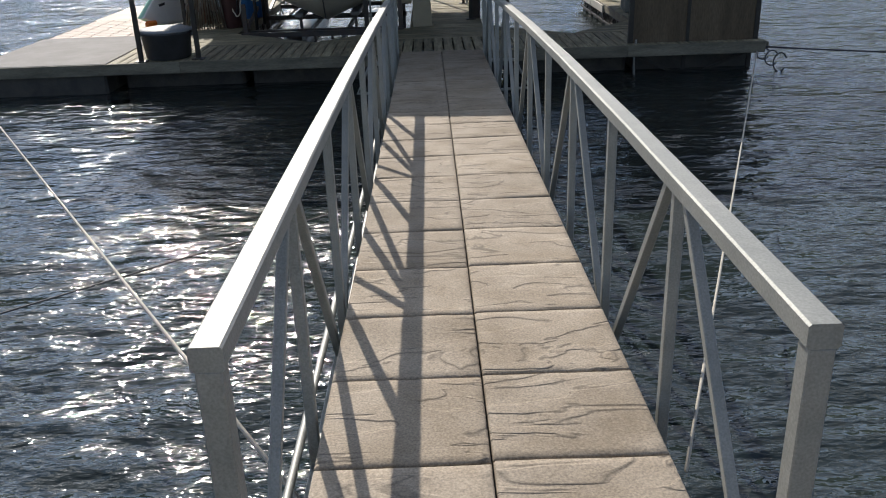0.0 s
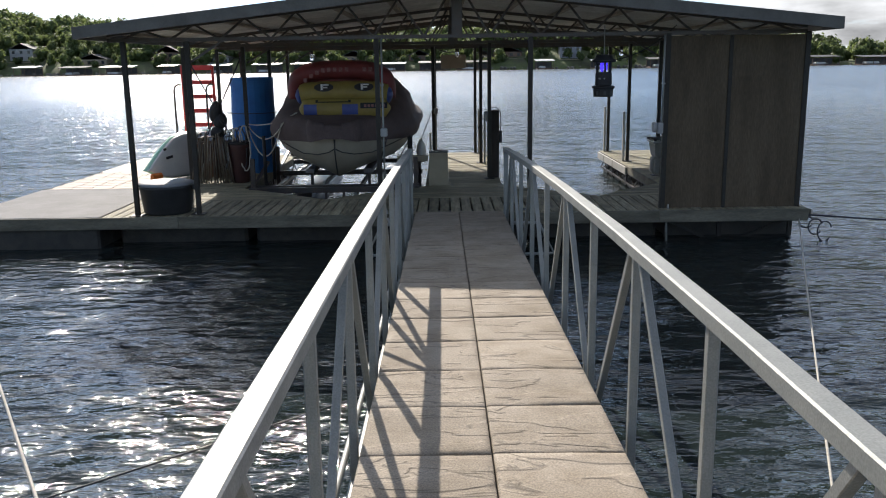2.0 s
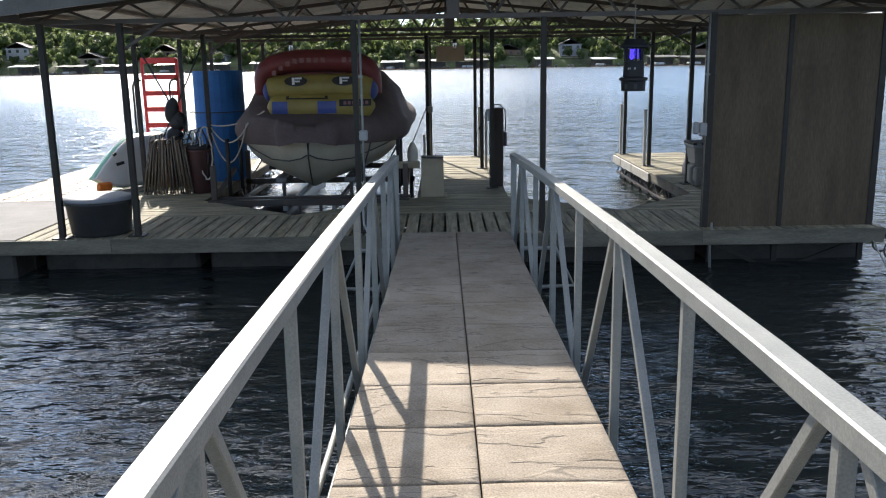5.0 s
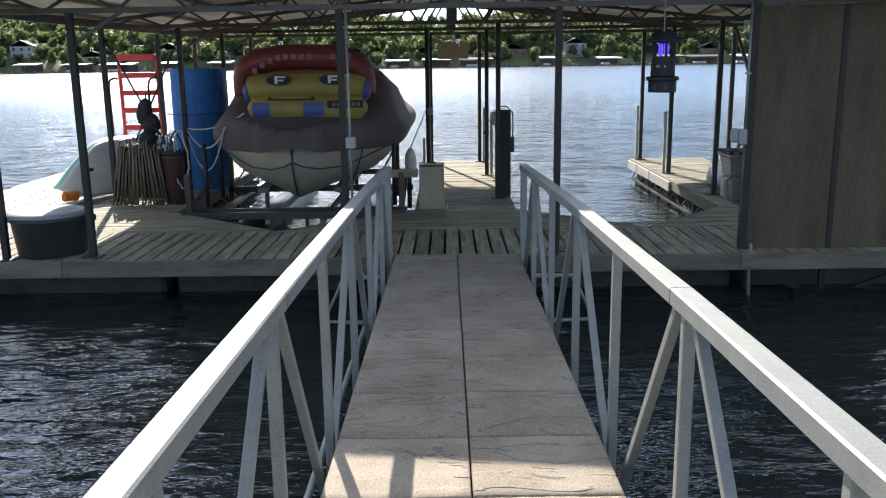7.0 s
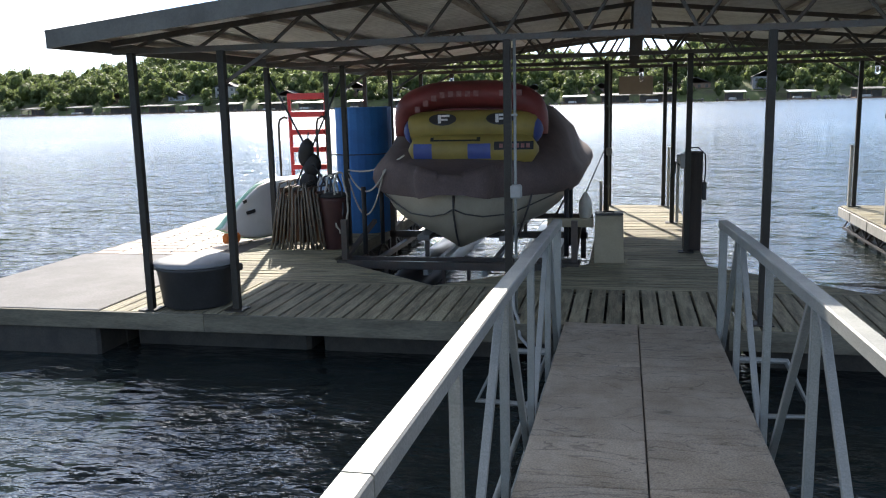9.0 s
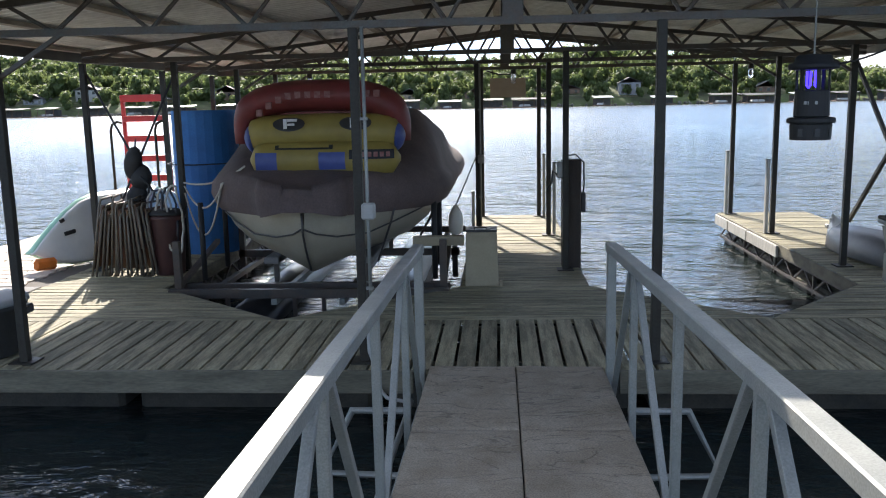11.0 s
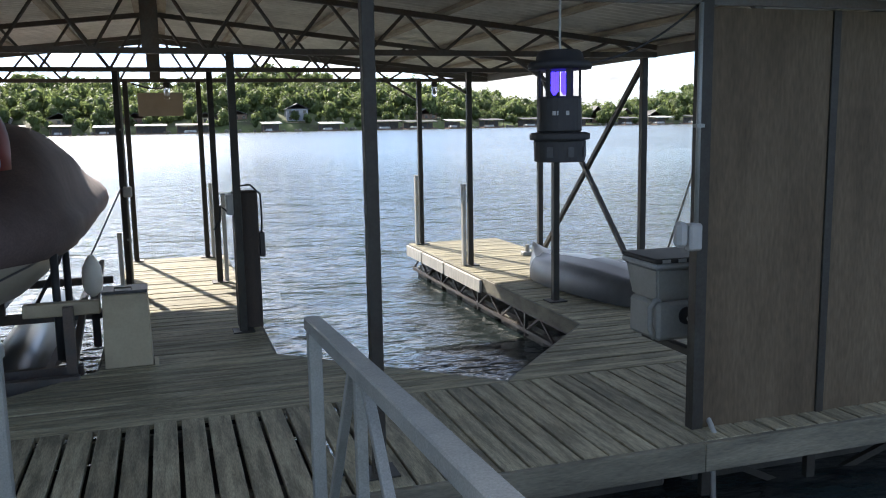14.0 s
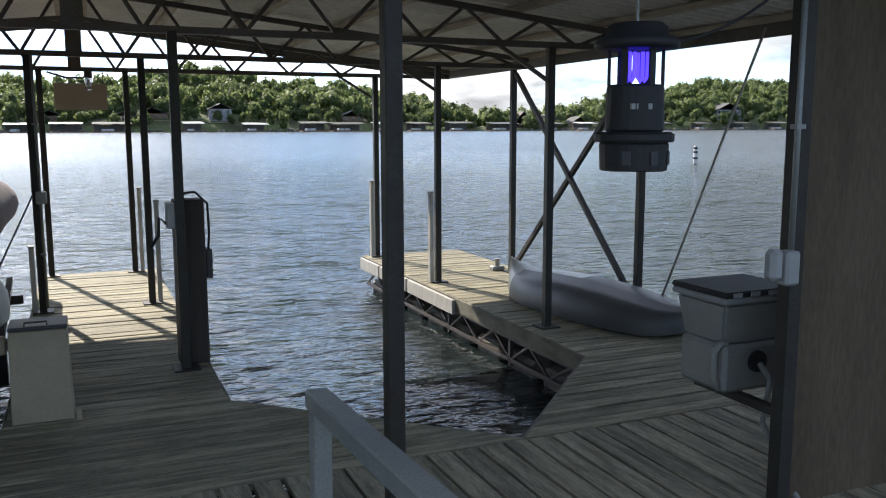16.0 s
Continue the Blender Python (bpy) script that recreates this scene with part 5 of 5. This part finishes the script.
for cx, cz, w, h in ((-4.3, 1.25, 0.11, 0.2), (-4.22, 1.08, 0.13, 0.16), (-4.28, 0.86, 0.13, 0.15)):
    bmesh.ops.create_icosphere(bm, subdivisions=2, radius=1, matrix=pose(cx, 15.2, cz, 0, 12, 0) @ Matrix.Diagonal((w, 0.07, h, 1)))
for v in bm.verts:
    v.co += v.co.normalized() * 0.03 * noise.noise(v.co * 9)
part("foam_body", bm, M_BLACK, vest, "", True)
part("strap", tube([(-4.2, 15.14, 1.1), (-4.1, 15.12, 1.0), (-4.12, 15.12, 0.85), (-4.24, 15.13, 0.8)], 0.014, 8), M_BLACK, vest, "", True)
part("hanger", tube([(-4.28, 15.22, 1.4), (-4.27, 15.25, 1.52)], 0.01, 6), M_DARKROPE, vest)

# ---- tub with lid ----
tub = thing("storage_tub", (-4.17, 11.8, 0), "round dark tub with a grey lid by the front edge", "tub")
part("body", lathe([(0.3, 0.0), (0.33, 0.02), (0.37, 0.36), (0.385, 0.37), (0.385, 0.4)], (-4.17, 11.8, 0.004), 32), M_TUB, tub, "", True)
part("lid", lathe([(0.4, 0.0), (0.4, 0.025), (0.33, 0.045), (0.1, 0.06), (0.02, 0.062)], (-4.17, 11.8, 0.408), 32), M_LID, tub, "grey lid", True)
for x in (-4.59, -3.75):
    part("handle", box(x - 0.04, x + 0.04, 11.74, 11.86, 0.33, 0.4, 0.012), M_TUB, tub)

# ---- kayak upside down on the right finger ----
kay = thing("kayak", (4.3, 15.5, 0), "grey sit-on kayak lying upside down on the dock", "kayak")
ka, kb = Vector((4.1, 16.62, 0.0)), Vector((4.5, 14.25, 0.0))
kd = (kb - ka).normalized()
ks = Vector((kd.y, -kd.x, 0))
KL = (kb - ka).length
rings = []
for f in (0, 0.02, 0.06, 0.12, 0.2, 0.32, 0.5, 0.66, 0.8, 0.9, 0.96, 0.99, 1.0):
    w = 0.38 * (1 - abs(2 * f - 1.04) ** 3.0) ** 0.6 if abs(2 * f - 1.04) < 1 else 0.03
    w = max(w, 0.035)
    h = 0.34 * (0.45 + 0.55 * math.sin(math.pi * min(1, max(0, f * 0.92 + 0.05))) ** 0.6)
    lift0 = 0.16 * max(0, 1 - f / 0.16) ** 1.6 + 0.06 * max(0, (f - 0.85) / 0.15) ** 2 + 0.01
    c = ka + kd * (KL * f)
    ring = []
    for a in np.linspace(-0.12, math.pi + 0.12, 17):
        x, z = math.cos(a), math.sin(a)
        groove = 0.025 * (abs(abs(x) - 0.45) < 0.14)
        ring.append(tuple(c + ks * (w * math.copysign(abs(x) ** 0.8, x)) + Vector((0, 0, lift0 + max(0.0, (h - groove) * (max(z, 0) ** 0.75))))))
    rings.append(ring)
bm = loft(rings)
bm.verts.ensure_lookup_table()
bm.faces.new(bm.verts[:17])
bm.faces.new(bm.verts[-17:])
bmesh.ops.recalc_face_normals(bm, faces=bm.faces)
for f in bm.faces:
    c = f.calc_center_median()
    off = (c - ka).dot(ks)
    if c.y > 16.35 or (abs(off) < 0.1 and c.y > 15.3):
        f.material_index = 1
    elif 0.1 < abs(off) < 0.22 and 14.7 < c.y < 16.1:
        f.material_index = 2
part("hull", bm, [M_KAYAK, M_KWHITE, M_STRIPE], kay, "", True)
part("toggle", bar(kb + kd * 0.06 + Vector((0, -0.05, 0.1)), kb + kd * 0.06 + Vector((0, 0.05, 0.1)), 0.02, 0.02), M_BLACK, kay, "black carry toggle")
part("label_plate", bar(ka + kd * (KL * 0.86) - ks * 0.345 + Vector((0, 0, 0.2)), ka + kd * (KL * 0.91) - ks * 0.31 + Vector((0, 0, 0.2)), 0.006, 0.025), M_PRINT, kay, "small pale label")
cleat = thing("dock_cleat", (4.6, 17.95, 0), "small pale metal cleat on the dock edge", "cleat")
part("base", box(4.52, 4.68, 17.9, 18.0, 0.0, 0.05, 0.008), M_OUTLET, cleat)
part("horn", tube([(4.6, 17.95, 0.04), (4.6, 17.95, 0.14)], 0.03, 10), M_OUTLET, cleat)

# ---- hose box and live well beside the wall ----
hb = thing("hose_box", (2.95, 12.18, 0.42), "grey hose box with a black hose on a wall bracket", "hose box")
part("lower_body", box(2.8, 3.25, 12, 12.4, 0.42, 0.66, 0.02), M_GREYBOX, hb)
part("handle", tube([(2.8, 12.04, 0.44), (2.765, 12.04, 0.5), (2.765, 12.04, 0.63), (2.8, 12.04, 0.67), (2.84, 12.04, 0.66)], 0.022, 8), M_GREYBOX, hb, "", True)
part("hose_port", tube([(3.0, 12.005, 0.57), (3.0, 11.98, 0.57)], 0.055, 16), M_BLACK, hb, "round black hose port")
part("hose", tube([(3.0, 11.97, 0.56), (3.0, 11.88, 0.5), (2.98, 11.9, 0.28), (2.92, 11.6, 0.06), (2.88, 11.44, 0.0), (2.86, 11.41, -0.2), (2.87, 11.4, -0.5)], 0.016, 10), M_GREYBOX, hb, "grey garden hose", True)
part("bracket", bar((2.9, 11.66, 0.4), (2.9, 12.36, 0.4), 0.05, 0.04), M_STEEL, hb)
lw = thing("cooler_box", (2.95, 12.2, 0.66), "grey insulated box with a black lid on the hose box", "cooler")
bm = bmesh.new()
vl = [bm.verts.new((x, y, 0.662)) for x, y in ((2.81, 12.03), (3.24, 12.03), (3.24, 12.38), (2.81, 12.38))]
vh = [bm.verts.new((x, y, 0.875)) for x, y in ((2.78, 11.98), (3.27, 11.98), (3.27, 12.42), (2.78, 12.42))]
bm.faces.new(vl[::-1])
bm.faces.new(vh)
for i in range(4):
    bm.faces.new((vl[i], vl[(i + 1) % 4], vh[(i + 1) % 4], vh[i]))
bmesh.ops.bevel(bm, geom=bm.edges[:], offset=0.015, segments=2, affect="EDGES")
part("body", bm, M_GREYBOX, lw)
part("rim", box(2.76, 3.29, 11.96, 12.44, 0.875, 0.905, 0.01), M_OUTLET, lw, "pale rim")
lid = part("lid", box(2.755, 3.24, 11.95, 12.44, 0.907, 0.938, 0.012), M_BLACK, lw, "black lid with pale squares")
for k in range(4):
    part("lid_inlay", box(2.8 + 0.11 * k, 2.855 + 0.11 * k, 11.946, 11.952, 0.912, 0.933), M_OUTLET, lid)
part("latch", tube([(3.27, 11.945, 0.84), (3.25, 11.935, 0.93)], 0.018, 8), M_ALU, lw)

for e in (hb, lw):
    e.location.x += 0.05
    e.location.y -= 0.04
    e.scale.y = 0.85

# ---- hanging bug zapper ----
ZX, ZY, ZZ = 2.0, 11.6, 1.56
zap = thing("bug_zapper", (ZX, ZY, ZZ), "large black bug zapper lantern hanging by a chain with violet tubes", "bug zapper")
part("catch_tray", lathe([(0.15, 0.0), (0.16, 0.005), (0.165, 0.12), (0.16, 0.13)], (ZX, ZY, ZZ), 24), M_BLACK, zap)
part("tray_rim", lathe([(0.185, 0.0), (0.19, 0.01), (0.19, 0.035), (0.17, 0.045)], (ZX, ZY, ZZ + 0.13), 24), M_BLACK, zap)
part("lower_housing", lathe([(0.13, 0.0), (0.14, 0.01), (0.135, 0.2), (0.12, 0.21)], (ZX, ZY, ZZ + 0.176), 24), M_BLACK, zap)
for k in range(6):
    a = 2 * math.pi * (k + 0.5) / 6
    part("cage_bar", bar((ZX + 0.125 * math.cos(a), ZY + 0.125 * math.sin(a), ZZ + 0.38), (ZX + 0.125 * math.cos(a), ZY + 0.125 * math.sin(a), ZZ + 0.54), 0.03, 0.014, up=(math.cos(a), math.sin(a), 0)), M_BLACK, zap)
part("canopy", lathe([(0.15, 0.0), (0.195, 0.004), (0.2, 0.03), (0.185, 0.05), (0.15, 0.06), (0.14, 0.1), (0.12, 0.115), (0.02, 0.12)], (ZX, ZY, ZZ + 0.54), 28), M_BLACK, zap, "", True)
for k in range(4):
    a = 2 * math.pi * k / 4 + 0.5
    cx, cy = ZX + 0.045 * math.cos(a), ZY + 0.045 * math.sin(a)
    part("lamp_tube", tube([(cx - 0.014, cy, ZZ + 0.53), (cx - 0.014, cy, ZZ + 0.42), (cx, cy, ZZ + 0.402), (cx + 0.014, cy, ZZ + 0.42), (cx + 0.014, cy, ZZ + 0.53)], 0.009, 8), M_UV, zap, "glowing violet lamp tube", True)
part("chain", tube([(ZX, ZY, ZZ + 0.66), (ZX, ZY, ZZ + 1.1)], 0.008, 6), M_ALU, zap, "thin chain")
part("cord", tube(sag((ZX + 0.19, ZY, ZZ + 0.58), (ZX + 1.2, ZY + 0.05, ZZ + 1.1), 0.1), 0.008, 6), M_BLACK, zap, "black cord", True)
for k, w in enumerate((0.018, 0.014, 0.018, 0.02)):
    part("label_mark", box(ZX - 0.1 + 0.026 * k, ZX - 0.1 + 0.026 * k + w, ZY - 0.135 - 0.004 + 0.012 * (3 - k), ZY - 0.12, ZZ + 0.275, ZZ + 0.3), M_OUTLET, zap, "pale worn lettering")
for a in (3.9, 4.7, 5.5):
    part("tray_label", bar((ZX + 0.165 * math.cos(a), ZY + 0.165 * math.sin(a), ZZ + 0.03), (ZX + 0.165 * math.cos(a), ZY + 0.165 * math.sin(a), ZZ + 0.09), 0.04, 0.006, up=(math.cos(a), math.sin(a), 0)), M_TUB, zap)

zap.scale = (0.82, 0.82, 0.86)

# ---- jar lamps under the trusses ----
for x, y in ((0.14, 19.74), (3.9, 19.74), (-3.2, 19.74)):
    j = thing("jar_lamp", (x, y, 2.1), "clear glass jar lamp hanging under the truss, unlit", "lamp", "jar lamps")
    part("cap", lathe([(0.04, 0.0), (0.045, 0.01), (0.045, 0.07), (0.02, 0.075)], (x, y, 2.3), 14), M_STEEL, j)
    part("jar", lathe([(0.012, 0.0), (0.035, 0.01), (0.04, 0.04), (0.04, 0.13), (0.035, 0.15)], (x, y, 2.15), 14), M_GLASS, j, "", True)
    part("bulb", lathe([(0.006, 0.0), (0.02, 0.012), (0.024, 0.03), (0.014, 0.06), (0.012, 0.09)], (x, y, 2.19), 12), M_PRINT, j, "white bulb", True)
sgn = thing("hanging_sign", (0.05, 19.86, 1.9), "plain tan board hanging from the far truss", "sign")
part("board", box(-0.24, 0.34, 19.83, 19.845, 1.93, 2.24, 0.003), M_SIGN, sgn)
for x in (-0.2, 0.3):
    part("chain", tube([(x, 19.84, 2.24), (x, 19.84, 2.38)], 0.005, 6), M_STEEL, sgn)
wire = tube([(-0.3, 19.76, 2.36), (-0.1, 19.76, 2.3), (0.08, 19.76, 2.3), (0.14, 19.75, 2.34)], 0.012, 6)
solo("electric_cable", wire, M_BLACK, "black cable running along the truss", "cable", smooth=True)

# ---- ropes and cables ----
solo("stay_rope", tube([(4.78, 13.87, 2.46), (4.64, 14.92, 0.02)], 0.012, 6), M_ROPE, "taut pale rope from the eave to the deck", "rope", smooth=True)
solo("mooring_cable", tube(sag((0.76, 1.2, 0.08), (4.78, 11.5, -0.15), 0.06), 0.008, 6), M_ROPE, "thin pale rope from the dock corner to the gangway", "cable", "mooring cables", smooth=True)
solo("mooring_cable", tube(sag((4.8, 11.5, -0.1), (16, 10.5, -0.42), 0.12), 0.014, 6), M_DARKROPE, "dark mooring cable from the dock corner", "cable", "mooring cables", smooth=True)
solo("mooring_cable", tube(sag((-0.7, 1.06, 0.13), (-9.2, 14.8, -0.46), 0.0), 0.01, 6), M_ROPE, "pale mooring rope running out from the gangway", "cable", "mooring cables", smooth=True)
solo("mooring_cable", tube(sag((-0.72, 5.3, -0.2), (-8.0, -2.5, 0.42), 0.04), 0.006, 6), M_DARKROPE, "dark mooring cable from the gangway to the shore", "cable", "mooring cables", smooth=True)

solo("electric_cable", tube([(-1.06, 11.56, 0.35), (-1.05, 11.53, 0.1), (-1.0, 11.44, 0.02), (-0.98, 11.36, -0.1), (-0.9, 11.3, -0.17), (-0.72, 11.2, -0.17)], 0.014, 8), M_OUTLET, "pale flexible conduit curving from post to gangway", "cable", smooth=True)
for k in range(3):
    pts = [(4.86 + 0.12 * k + 0.1 * math.cos(a), 11.44 - 0.03 * k, -0.2 - 0.06 * k + (0.08 + 0.03 * k) * math.sin(a)) for a in np.linspace(0.4, 5.6, 16)]
    solo("cable_loop", tube(pts, 0.011, 6), M_DARKROPE, "loose loop of dark cable at the dock corner", "cable", "cable loops", smooth=True)

# ---- marker buoy ----
buoy = thing("marker_buoy", (33.1, 49, WATER), "slim white marker buoy with dark bands on the lake", "buoy")
part("body", lathe([(0.09, -0.3), (0.12, 0.0), (0.12, 0.95), (0.06, 1.05)], (33.1, 49, WATER), 14), M_PRINT, buoy, "", True)
for z in (0.25, 0.6, 0.82):
    part("band", lathe([(0.125, 0.0), (0.125, 0.12)], (33.1, 49, WATER + z), 14), M_BLACK, buoy)
